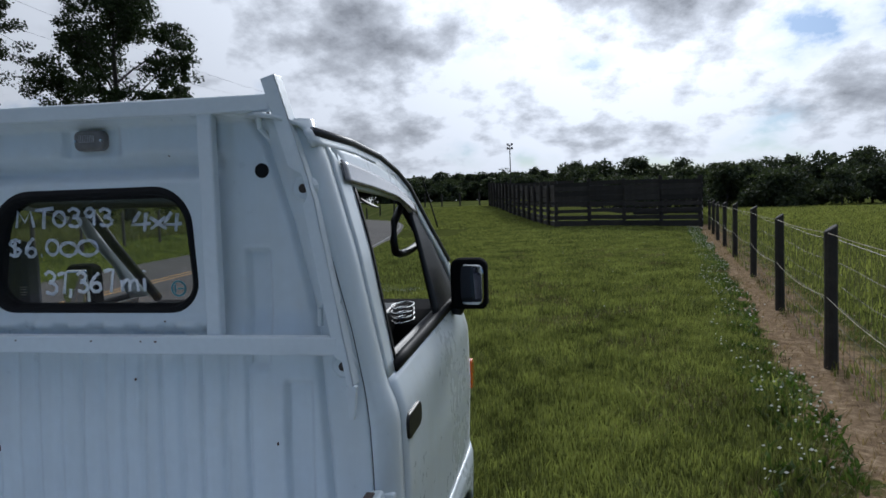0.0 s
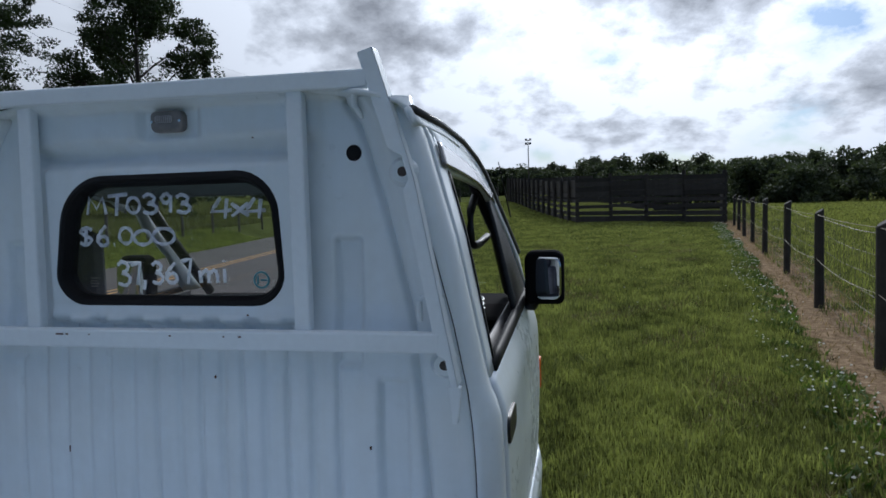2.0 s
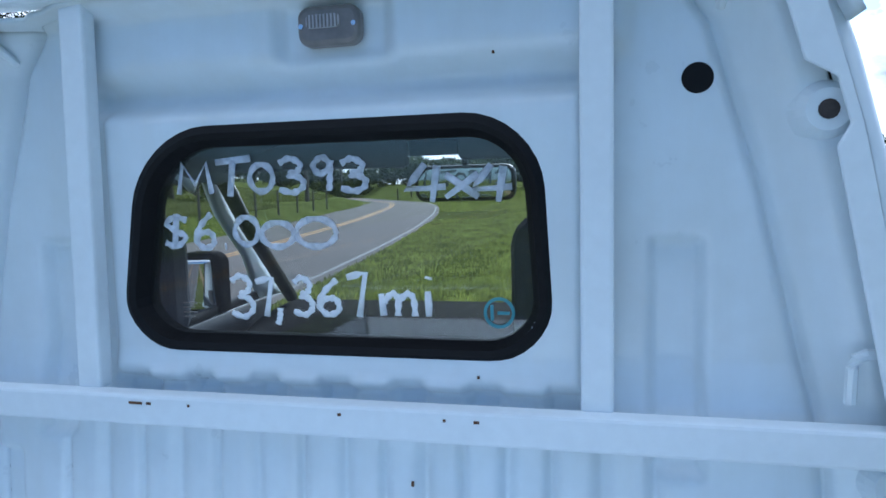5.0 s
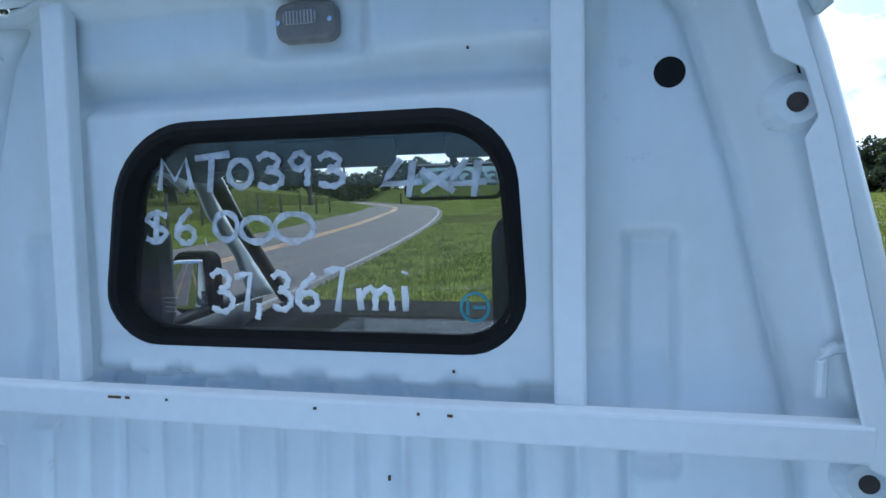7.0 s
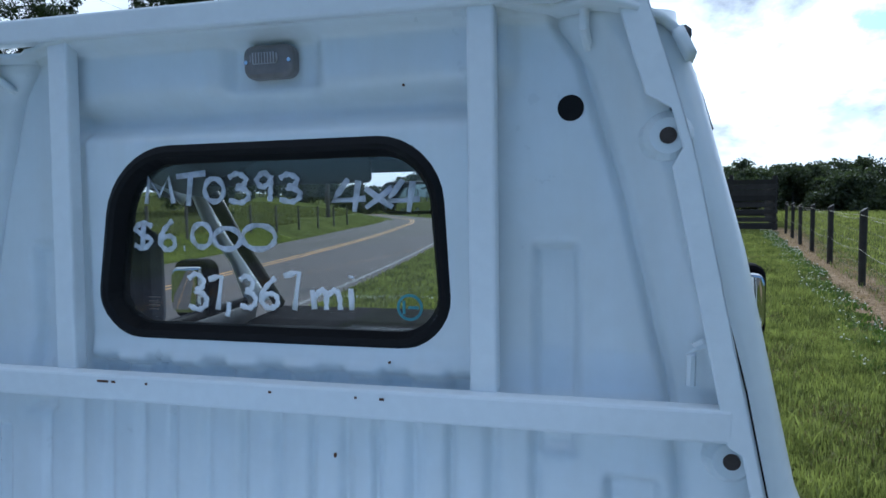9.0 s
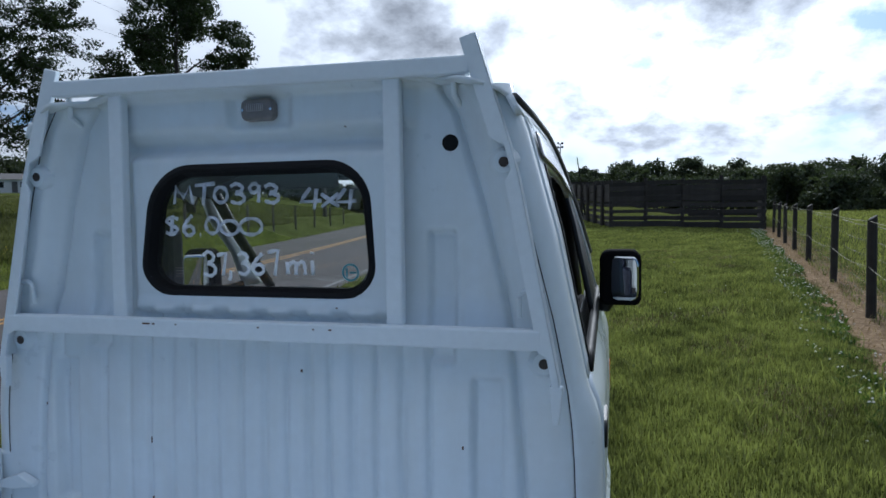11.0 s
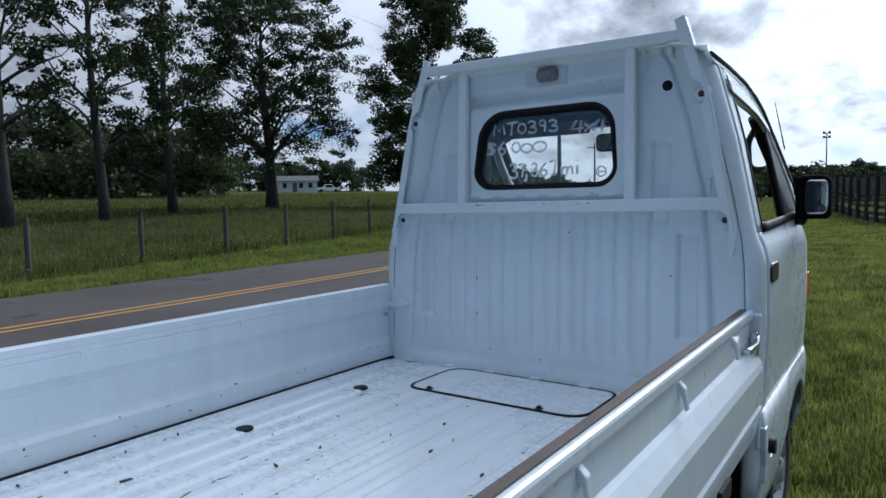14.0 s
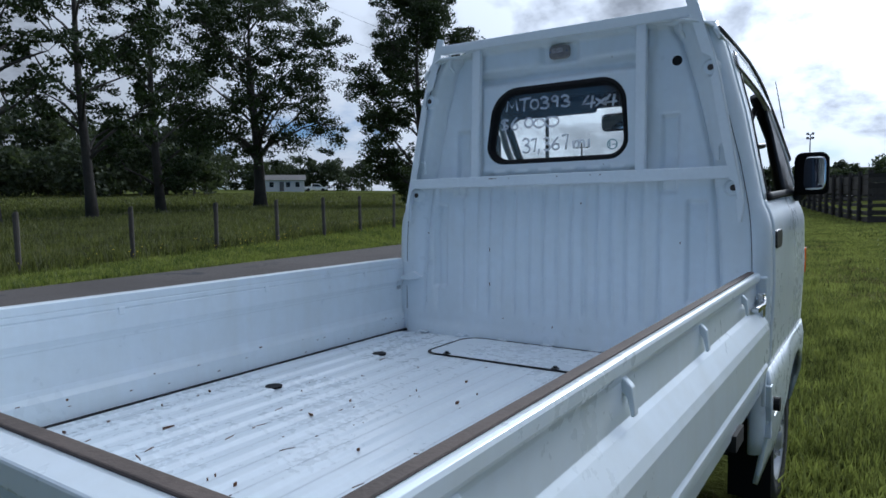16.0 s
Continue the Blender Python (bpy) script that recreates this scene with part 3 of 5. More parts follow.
def dots(name, xs, ys, z0, size, mat, label, category, seed):
    """Small eight-faced blossoms or leaves."""
    r = np.random.default_rng(seed)
    n = len(xs)
    z = ground_z(xs, ys) + z0 * r.uniform(0.4, 1.2, n)
    c = np.stack([xs, ys, z], 1)
    o = np.array([(1, 0, 0), (0, 1, 0), (-1, 0, 0), (0, -1, 0), (0, 0, 0.8), (0, 0, -0.5)]) * size
    v = c[:, None] + o[None] * r.uniform(0.7, 1.3, (n, 1, 1))
    k = np.arange(n)[:, None] * 6
    t = np.concatenate([k + np.array(f) for f in ((0, 1, 4), (1, 2, 4), (2, 3, 4), (3, 0, 4), (1, 0, 5), (2, 1, 5), (3, 2, 5), (0, 3, 5))])
    return tagged(raw(name, v.reshape(-1, 3).tolist(), t.tolist(), mat), label, category, kind="stuff")


def clover_keep(x, y, r):
    s = strip_off(x, y)
    return (np.abs(s + 0.28 + 0.08 * np.sin(y * 1.3)) < 0.25) & (clumpy(x, y, 1.4) + 0.25 * r.random(len(x)) > 0.42)


x, y = scatter(80000, 1.6, 7.5, 0.0, 30, 21, clover_keep)
blades("clover_leaves", x, y, 0.06, 0.014, clover_leaf, "low green clover along the bare strip", "clover", lean=1.2, seed=11)
x, y = scatter(9500, 1.6, 7.5, 0.0, 30, 22, clover_keep)
dots("clover_blossoms", x, y, 0.09, 0.0115, clover_white, "white clover blossoms along the bare strip", "flowers", 12)
x, y = scatter(220, 0.8, 8, 2, 30, 23)
dots("lawn_blossoms", x, y, 0.06, 0.009, clover_white, "scattered pale blossoms in the lawn", "flowers", 13)
x, y = scatter(500, -13.5, -11.3, 2, 26, 24, lambda x, y, r: (road_x(y) - x > 4.0) & (clumpy(x, y, 0.6) > 0.55))
dots("yellow_blossoms", x, y, 0.26, 0.018, buttercup, "small yellow wildflowers along the post fence", "flowers", 14)


# ---- fences ----
def post(name, at, height, radius, mat, label, group, seed, slant=0.0):
    """A round, weathered post with a skewed sawn top."""
    r = random.Random(seed)
    bm = bmesh.new()
    hs = [-0.25, 0.02, height * 0.35, height * 0.7, height]
    lx, ly = r.uniform(-0.02, 0.02), r.uniform(-0.02, 0.02)
    tube(bm, [(lx * h, ly * h, h) for h in hs], [radius * r.uniform(0.93, 1.08) for _ in hs], 10)
    for v in bm.verts:
        if v.co.z > height * 0.95:
            v.co.z += slant * v.co.x / radius
    bmesh.ops.bevel(bm, geom=[e for e in bm.edges if e.verts[0].co.z > height * 0.9 and e.verts[1].co.z > height * 0.9], offset=0.008, segments=1, affect="EDGES")
    ob = part(name, bm, mat, smooth=False)
    ob.location = at
    return tagged(ob, label, "fence post", group)


FENCE = [(2.80, 1.75), (3.27, 4.76), (3.74, 7.73), (4.30, 11.1), (4.86, 14.77), (5.40, 18.2), (5.90, 21.4), (6.40, 24.5), (6.85, 27.4)]
for k, (px, py) in enumerate(FENCE):
    post("fence_post", (px, py, float(ground_z(px, py))), 1.24, 0.055, post_wood, "dark weathered round wooden post of the wire fence", "wire fence posts", 30 + k, slant=0.035)
wire_fence = thing("wire_fence", "woven wire fencing stapled to dark wooden posts", "wire fence")
for (xa, ya), (xb, yb) in zip(FENCE, FENCE[1:]):
    A, B = Vector((xa + 0.06, ya, 0)), Vector((xb + 0.06, yb, 0))
    L = (B - A).length
    near = ya < 9
    bm = bmesh.new()
    for h in (0.06, 0.2, 0.35, 0.52, 0.7, 0.9, 1.1):
        tube(bm, [A.lerp(B, t) + Vector((0.01 * math.sin(9 * t + h * 7), 0, h - 0.025 * math.sin(math.pi * t))) for t in np.linspace(0, 1, 7)], 0.0022 if h < 1 else 0.003, 4, False)
    step = 0.15
    for q in range(1, int(L / step)):
        t = q * step / L
        s = 0.012 * math.sin(q * 2.7)
        tube(bm, [A.lerp(B, t) + Vector((s * (h - 0.5), 0.02 * math.sin(q + h * 5), h - 0.025 * math.sin(math.pi * t))) for h in (0.06, 0.4, 0.75, 1.1)], 0.0016, 3, False)
    part("wire_panel", bm, wire_steel, wire_fence)
    bm = bmesh.new()
    for h, sag in ((1.17, 0.02), (0.62, 0.06)):
        tube(bm, [A.lerp(B, t) + Vector((-0.11, 0, h - sag * math.sin(math.pi * t))) for t in np.linspace(0, 1, 7)], 0.003, 5, False)
    part("strand", bm, material("pale_strand", (0.3, 0.26, 0.19), 0.7) if "pale_strand" not in bpy.data.materials else bpy.data.materials["pale_strand"], wire_fence, "pale twisted strand")

# post fence beyond the road
ROADSIDE = [(-12.2 - 0.0045 * max(0, q) ** 2 * 0.6, q) for q in (-1.2, 1.1, 3.37, 5.62, 7.8, 9.8, 11.68, 13.4, 15.3, 17.4, 19.6, 22, 24.6, 27.4, 30.4, 33.6, 37)]
for k, (px, py) in enumerate(ROADSIDE):
    post("field_post", (px, py, float(ground_z(px, py))), 1.14, 0.05, grey_post, "grey weathered round fence post at the pasture edge", "pasture fence posts", 60 + k, slant=0.02)
field_fence = thing("field_fence", "thin plain wires strung along grey pasture posts", "wire fence")
for h in (0.4, 0.72, 1.02):
    bm = bmesh.new()
    pts = []
    for (xa, ya), (xb, yb) in zip(ROADSIDE, ROADSIDE[1:]):
        za, zb = float(ground_z(xa, ya)), float(ground_z(xb, yb))
        for t in (0, 0.5):
            pts.append((xa + (xb - xa) * t + 0.06, ya + (yb - ya) * t, za + (zb - za) * t + h - (0.02 if t else 0)))
    tube(bm, pts, 0.0014, 4, False)
    part("wire", bm, wire_steel, field_fence)

# ---- board corral ----
corral = thing("corral", "high dark weathered board corral with heavy posts", "corral")


def board_run(a, b, bays, boards, height, seed, near_side):
    """One side of the corral: posts with boards nailed between them."""
    r = random.Random(seed)
    A, B = Vector((*a, 0)), Vector((*b, 0))
    d = (B - A).normalized()
    nrm = Vector((d.y, -d.x, 0)) * near_side
    ang = math.atan2(d.y, d.x)
    for k in range(bays + 1):
        p = A.lerp(B, k / bays)
        bm = bmesh.new()
        tube(bm, [(0, 0, -0.2), (0, 0, height * 0.5), (r.uniform(-0.03, 0.03), 0, height + r.uniform(-0.02, 0.14))], [0.1, 0.095, 0.09], 9)
        ob = part("post", bm, corral_wood, corral)
        ob.location = (p.x, p.y, float(ground_z(p.x, p.y)))
    L = (B - A).length / bays
    for k in range(bays):
        p = A.lerp(B, (k + 0.5) / bays) + nrm * 0.11
        for z0, w in boards:
            bm = boxed(-L / 2 - 0.04, L / 2 + 0.04, -0.018, 0.018, -w / 2, w / 2)
            ob = part("board", bm, corral_wood, corral)
            ob.location = (p.x, p.y, float(ground_z(p.x, p.y)) + z0 + r.uniform(-0.03, 0.03))
            ob.rotation_euler = (0, radians(r.uniform(-0.7, 0.7)), ang)


FRONT = [(0.16, 0.28), (0.46, 0.20), (0.80, 0.16), (1.12, 0.16), (1.42, 0.24), (1.68, 0.24), (1.93, 0.22), (2.15, 0.2)]
board_run((0.49, 33.0), (7.1, 30.6), 4, FRONT, 2.35, 3, 1)
board_run((0.49, 33.0), (-6.6, 64.0), 15, FRONT, 2.3, 5, 1)
board_run((7.1, 30.6), (12.6, 60.0), 8, FRONT, 2.3, 6, 1)
board_run((-6.6, 64.0), (12.6, 60.0), 7, FRONT, 2.3, 7, 1)

for k in range(8):
    px, py = -8.0 - 2.4 * k, 67.0 + 2.0 * k
    post("far_post", (px, py, float(ground_z(px, py))), 1.5, 0.09, post_wood, "dark round fence post beyond the corral", "far fence posts", 90 + k)


# ---- trees ----
def leaf_cloud(centres, spread, per, size, seed):
    """Small leaf faces scattered about clump centres, as verts and faces."""
    r = np.random.default_rng(seed)
    c = np.repeat(np.array(centres), per, 0)
    sp = np.repeat(np.array(spread), per, 0)[:, None]
    g = r.standard_normal((len(c), 3))
    g *= (r.random((len(c), 1)) ** 0.45) / (np.linalg.norm(g, axis=1, keepdims=True) + 1e-6)
    p = c + g * sp * np.array([1, 1, 0.62])
    u = r.standard_normal((len(c), 3))
    u /= np.linalg.norm(u, axis=1, keepdims=True)
    w = np.cross(u, r.standard_normal((len(c), 3)))
    w /= np.linalg.norm(w, axis=1, keepdims=True)
    s = size * r.uniform(0.55, 1.35, (len(c), 1))
    v = np.stack([p - u * s, p + w * s * 0.55, p + u * s, p - w * s * 0.55], 1).reshape(-1, 3)
    f = np.arange(len(v)).reshape(-1, 4)
    return v, f


def tree(at, height, spread, seed, trunk_r, bare=0.2, clumps=420, per=66, leaf=0.092, label="", lean=0.0, clump=0.62, shape=0.55, lobes=18):
    """A tapered trunk, limbs that fork into the lobes of the crown, and small leaves in ragged clumps with gaps between."""
    r = random.Random(seed)
    bm, cs, ss = bmesh.new(), [], []
    spine = [Vector((lean * t * t + 0.16 * math.sin(5 * t + seed), 0.16 * math.cos(4 * t + seed), height * 0.86 * t)) for t in np.linspace(0, 1, 11)]
    spine[0].z = -0.3
    tube(bm, spine, [trunk_r * (1.35 if i == 0 else 1.05 - 0.097 * i) for i in range(11)], 10)

    def on_spine(t):
        t = min(0.999, max(0.0, t))
        k = int(t * 10)
        return spine[k].lerp(spine[k + 1], t * 10 - k)

    def crown_r(t):
        """Half-width of the crown at a share t of its height."""
        return spread * 0.5 * math.sin(math.pi * (0.16 + 0.80 * t) ** (shape + 0.45)) ** 0.6

    masses = []
    for i in range(lobes):
        t = (i + r.uniform(0.2, 0.8)) / lobes
        a = i * 2.39996 + r.uniform(-0.5, 0.5)
        size = spread * r.uniform(0.13, 0.20)
        out = max(0.0, crown_r(t) - size * 0.75) * r.uniform(0.85, 1.08)
        z = height * (bare + (1 - bare) * t) - size * 0.25 * t
        heart = Vector((on_spine(z / height).x + math.cos(a) * out, math.sin(a) * out, z))
        start = on_spine(max(bare * 0.85, (z - out * r.uniform(0.5, 0.95)) / (height * 0.86)))
        mid = start.lerp(heart, 0.5) + Vector((r.uniform(-0.3, 0.3), r.uniform(-0.3, 0.3), r.uniform(0.0, 0.4)))
        pts = [start, start.lerp(mid, 0.5) + Vector((0, 0, 0.08)), mid, mid.lerp(heart, 0.5) + Vector((r.uniform(-0.2, 0.2), r.uniform(-0.2, 0.2), 0.1)), heart]
        rad = trunk_r * (0.40 - 0.26 * t)
        tube(bm, pts, [rad, rad * 0.8, rad * 0.6, rad * 0.42, rad * 0.2], 6, False)
        masses.append((pts, rad, size))
    for k in range(clumps):
        pts, rad, size = masses[k % lobes]
        d = Vector((r.gauss(0, 1), r.gauss(0, 1), r.gauss(0, 0.8))).normalized()
        q = pts[4] + d * size * r.random() ** 0.4
        p = pts[r.choice((3, 4, 4))]
        tube(bm, [p, p.lerp(q, 0.5) + Vector((0, 0, 0.06)), q], [rad * 0.2, rad * 0.12, rad * 0.05], 4, False)
        cs.append(tuple(q))
        ss.append(clump * r.uniform(0.5, 1.25))
    ob = thing("tree", label, "tree", at=at)
    part("trunk", bm, bark, ob, smooth=True)
    v, f = leaf_cloud(cs, ss, per, leaf, seed)
    raw("crown", v.tolist(), f.tolist(), leaves, ob, "ragged dark green foliage")
    return ob


def polar(az, dist):
    """A place by its bearing to the left of straight ahead, seen from beside the tailgate."""
    x, y = 0.98 - math.sin(radians(az)) * dist, -2.17 + math.cos(radians(az)) * dist
    return x, y, float(ground_z(x, y))


tree(polar(49.8, 42), 14.4, 12.6, 101, 0.36, bare=0.27, per=82, clumps=600, label="broad oak with open dark green crown in the pasture", lobes=26)
tree(polar(35.8, 45), 15.4, 10.2, 202, 0.34, bare=0.08, per=105, clumps=760, label="upright leafy oak beside the road bend", shape=0.4, lobes=24)
tree(polar(62.4, 30.5), 16.5, 6.6, 303, 0.21, bare=0.2, clump=0.5, clumps=230, label="tall oak with a pale trunk in the pasture", shape=0.35, lobes=28)
tree(polar(57.4, 36), 17.5, 7.0, 404, 0.22, bare=0.10, clump=0.55, clumps=400, label="tall dense oak with drooping lower limbs", shape=0.35, lobes=30)
tree(polar(68.4, 28.5), 16.5, 6.8, 505, 0.22, bare=0.28, clump=0.5, clumps=150, label="tall oak with sparse lower branches", shape=0.4, lobes=26)
tree(polar(75.5, 32), 16.5, 8.4, 606, 0.30, bare=0.2, clump=0.5, clumps=190, label="tall leafy oak at the pasture edge", lobes=24)


def wood(name, spots_, label, seed, per=34, leaf=0.6, mat=None):
    """A far belt of trees: trunks and ragged crowns as one mass."""
    r = random.Random(seed)
    cs, ss, bm = [], [], bmesh.new()
    for (x, y, h, w) in spots_:
        z = float(ground_z(x, y))
        tube(bm, [(x, y, z - 0.5), (x, y, z + h * 0.6)], [0.02 * h, 0.008 * h], 5, False)
        n = 18
        for i in range(n):
            t = r.random() ** 0.75
            rad = w * 0.5 * (1.02 - 0.75 * t ** 2.2) * math.sqrt(r.random())
            a = r.uniform(0, 6.28)
            cs.append((x + rad * math.cos(a), y + rad * math.sin(a), z + h * (0.10 + 0.86 * t)))
            ss.append(w * r.uniform(0.18, 0.34))
    ob = thing(name, label, "woods", kind="stuff")
    part("trunks", bm, bark, ob)
    v, f = leaf_cloud(cs, ss, per, leaf, seed)
    raw("foliage", v.tolist(), f.tolist(), mat or hazy_far_leaves, ob)
    return ob


def belt(az0, az1, step, dist, h, w, seed, depth=8):
    r = random.Random(seed)
    out = []
    for a in np.arange(az0, az1, step):
        x, y, _ = polar(float(a) + r.uniform(-0.3, 0.3) * step, dist + r.uniform(-depth, depth))
        out.append((x, y, h * r.uniform(0.78, 1.15), w * r.uniform(0.8, 1.25)))
    return out


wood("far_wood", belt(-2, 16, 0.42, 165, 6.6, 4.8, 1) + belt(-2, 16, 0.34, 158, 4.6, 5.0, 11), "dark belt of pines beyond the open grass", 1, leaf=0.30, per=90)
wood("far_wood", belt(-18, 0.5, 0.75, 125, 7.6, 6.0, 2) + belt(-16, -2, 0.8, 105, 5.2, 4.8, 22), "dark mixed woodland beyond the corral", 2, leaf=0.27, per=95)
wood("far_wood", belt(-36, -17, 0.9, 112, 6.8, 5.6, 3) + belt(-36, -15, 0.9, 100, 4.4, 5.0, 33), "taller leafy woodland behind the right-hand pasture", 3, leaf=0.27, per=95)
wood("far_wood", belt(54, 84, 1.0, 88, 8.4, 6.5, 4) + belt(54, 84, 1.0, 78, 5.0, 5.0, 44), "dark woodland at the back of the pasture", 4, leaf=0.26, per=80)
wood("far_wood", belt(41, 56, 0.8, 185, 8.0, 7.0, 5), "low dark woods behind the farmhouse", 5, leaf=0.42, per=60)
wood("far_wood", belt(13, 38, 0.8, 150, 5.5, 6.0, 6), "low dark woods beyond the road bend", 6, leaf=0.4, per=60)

# ---- farmhouse, cars and masts ----
hx, hy, hz = polar(47.6, 150)
house = thing("farmhouse", "small pale single-storey farmhouse with a grey roof", "house", at=(hx, hy, hz))
house.rotation_euler = (0, 0, radians(47.6))
part("wall", boxed(-4.4, 4.4, -3, 3, -0.6, 2.5), house_wall, house)
part("roof", prism(bmesh.new(), [(-3.4, 2.45), (3.4, 2.45), (0, 3.7)], "x", -4.8, 4.8), roof_grey, house)
for wx in (-2.6, 0.9, 2.9):
    w = part("window", boxed(wx - 0.45, wx + 0.45, -3.05, -2.98, 0.9, 2.0), dark_glass, house)
    part("frame", ring(bmesh.new(), rounded(wx - 0.52, wx + 0.52, 0.83, 2.07, 0.01, 1), rounded(wx - 0.45, wx + 0.45, 0.9, 2.0, 0.01, 1), "y", -3.08, -2.98), car_white, w)
part("door", boxed(-0.9, 0.0, -3.05, -2.98, 0, 2.05), roof_grey, house)


def far_car(az, dist, pickup, label):
    x, y, z = polar(az, dist)
    car = thing("parked_pickup" if pickup else "parked_car", label, "car", at=(x, y, z))
    car.rotation_euler = (0, 0, radians(az + 8))
    prof = ([(-2.7, 0.45), (2.6, 0.45), (2.7, 0.9), (1.5, 1.02), (0.9, 1.72), (-0.7, 1.76), (-0.95, 1.08), (-2.7, 1.05)] if pickup
            else [(-2.1, 0.4), (2.1, 0.4), (2.15, 0.8), (1.1, 0.95), (0.5, 1.45), (-1.2, 1.45), (-2.1, 0.95)])
    part("body", prism(bmesh.new(), prof, "y", -0.9, 0.9), car_white, car, bevel=0.06)
    part("side_window", prism(bmesh.new(), [(1.2, 1.05), (0.8, 1.62), (-0.6, 1.66), (-0.75, 1.1)] if pickup else [(0.9, 0.95), (0.45, 1.38), (-1.0, 1.38), (-1.5, 0.98)], "y", -0.92, -0.905), dark_glass, car)
    for wx in (-1.6, 1.6) if pickup else (-1.3, 1.3):
        bm = bmesh.new()
        tube(bm, [(wx, -0.95, 0.37), (wx, -0.7, 0.37)], 0.37, 16)
        part("wheel", bm, tyre_rubber, car)
    return car


far_car(45.0, 150, True, "white pickup parked beside the farmhouse")
far_car(46.2, 156, False, "white car parked beside the farmhouse")


def pole(at, height, label, arm=True, name="utility_pole"):
    ob = thing(name, label, "utility pole", at=at)
    bm = bmesh.new()
    tube(bm, [(0, 0, -0.4), (0, 0, height * 0.5), (0, 0, height)], [0.17, 0.14, 0.11], 10)
    part("pole", bm, grey_post, ob)
    if arm:
        part("crossarm", boxed(-1.2, 1.2, -0.06, 0.06, height - 0.75, height - 0.6), grey_post, ob)
        for x in (-1.1, -0.55, 0.55, 1.1):
            bm = bmesh.new()
            tube(bm, [(x, 0, height - 0.6), (x, 0, height - 0.42)], [0.05, 0.03], 8)
            part("insulator", bm, grey_plastic, ob)
    return ob


p1, p2, p0 = (-19.5, 42.0, 0.3), (-37.0, 92.0, 1.0), (-13.0, -12.0, 0.0)
pole(p1, 9.3, "wooden utility pole with crossarm by the road")
pole(p2, 9.0, "distant wooden utility pole with crossarm by the road")
pole(p0, 9.3, "wooden utility pole with crossarm by the road")
for k, dx in enumerate((-1.1, 1.1)):
    bm = bmesh.new()
    for (a, ha), (b, hb) in (((p0, 9.3), (p1, 9.3)), ((p1, 9.3), (p2, 9.0))):
        A, B = Vector(a) + Vector((dx, 0, ha - 0.42)), Vector(b) + Vector((dx, 0, hb - 0.42))
        tube(bm, [A.lerp(B, t) - Vector((0, 0, 1.0 * 4 * t * (1 - t))) for t in np.linspace(0, 1, 14)], 0.005, 5, False)
    tagged(part("overhead_line", bm, dash_black), "thin dark overhead line between wooden poles", "power line", "overhead lines")
mast = thing("light_mast", "tall thin mast carrying floodlights on two arms", "light mast", at=(-7.0, 94.6, float(ground_z(-7.0, 94.6))))
bm = bmesh.new()
tube(bm, [(0, 0, 0), (0, 0, 8.3)], [0.12, 0.06], 8)
part("pole", bm, grey_post, mast)
for z in (8.3, 7.75):
    part("arm", boxed(-0.42, 0.42, -0.05, 0.05, z - 0.06, z + 0.04), grey_post, mast)
    for x in (-0.3, 0.3):
        part("floodlight", boxed(x - 0.15, x + 0.15, -0.15, 0.12, z, z + 0.25), grey_plastic, mast, bevel=0.03)


# ---- the little truck ----
truck = thing("mini_truck", "small white cab-over pickup with drop-side bed on the grass", "pickup truck")
BACK_W = [(0.60, 0.648), (1.03, 0.646), (1.12, 0.641), (1.19, 0.633), (1.33, 0.607), (1.453, 0.577), (1.57, 0.549), (1.69, 0.513), (1.757, 0.47)]
SIDE_W = [(0.28, 0.655), (0.45, 0.685), (0.62, 0.692), (0.64, 0.682), (0.9, 0.694), (1.09, 0.69), (1.125, 0.682), (1.165, 0.665), (1.445, 0.608), (1.654, 0.552), (1.70, 0.53)]
WIN = (-0.283, 0.267, 1.312, 1.595)          # outer edge of the rear window's gasket
BACK_LEAN = [(0.60, -0.062), (1.04, -0.048), (1.22, -0.034), (1.32, -0.010), (1.76, -0.006)]   # the back leans out towards its foot
RIBS = [-0.50, -0.38, -0.32, -0.265, -0.21, -0.155, -0.10, -0.04, 0.015, 0.065, 0.115, 0.16, 0.21, 0.26, 0.315, 0.37]


def bump_(v, c, w):
    return float(np.exp(-((v - c) / w) ** 2))


def pad(x, z, x0, x1, z0, z1, s=0.014):
    """1 inside a rectangle, 0 outside, with soft flanks."""
    return float(smooth_step(x0 - s, x0 + s, x) * (1 - smooth_step(x1 - s, x1 + s, x)) * smooth_step(z0 - s, z0 + s, z) * (1 - smooth_step(z1 - s, z1 + s, z)))


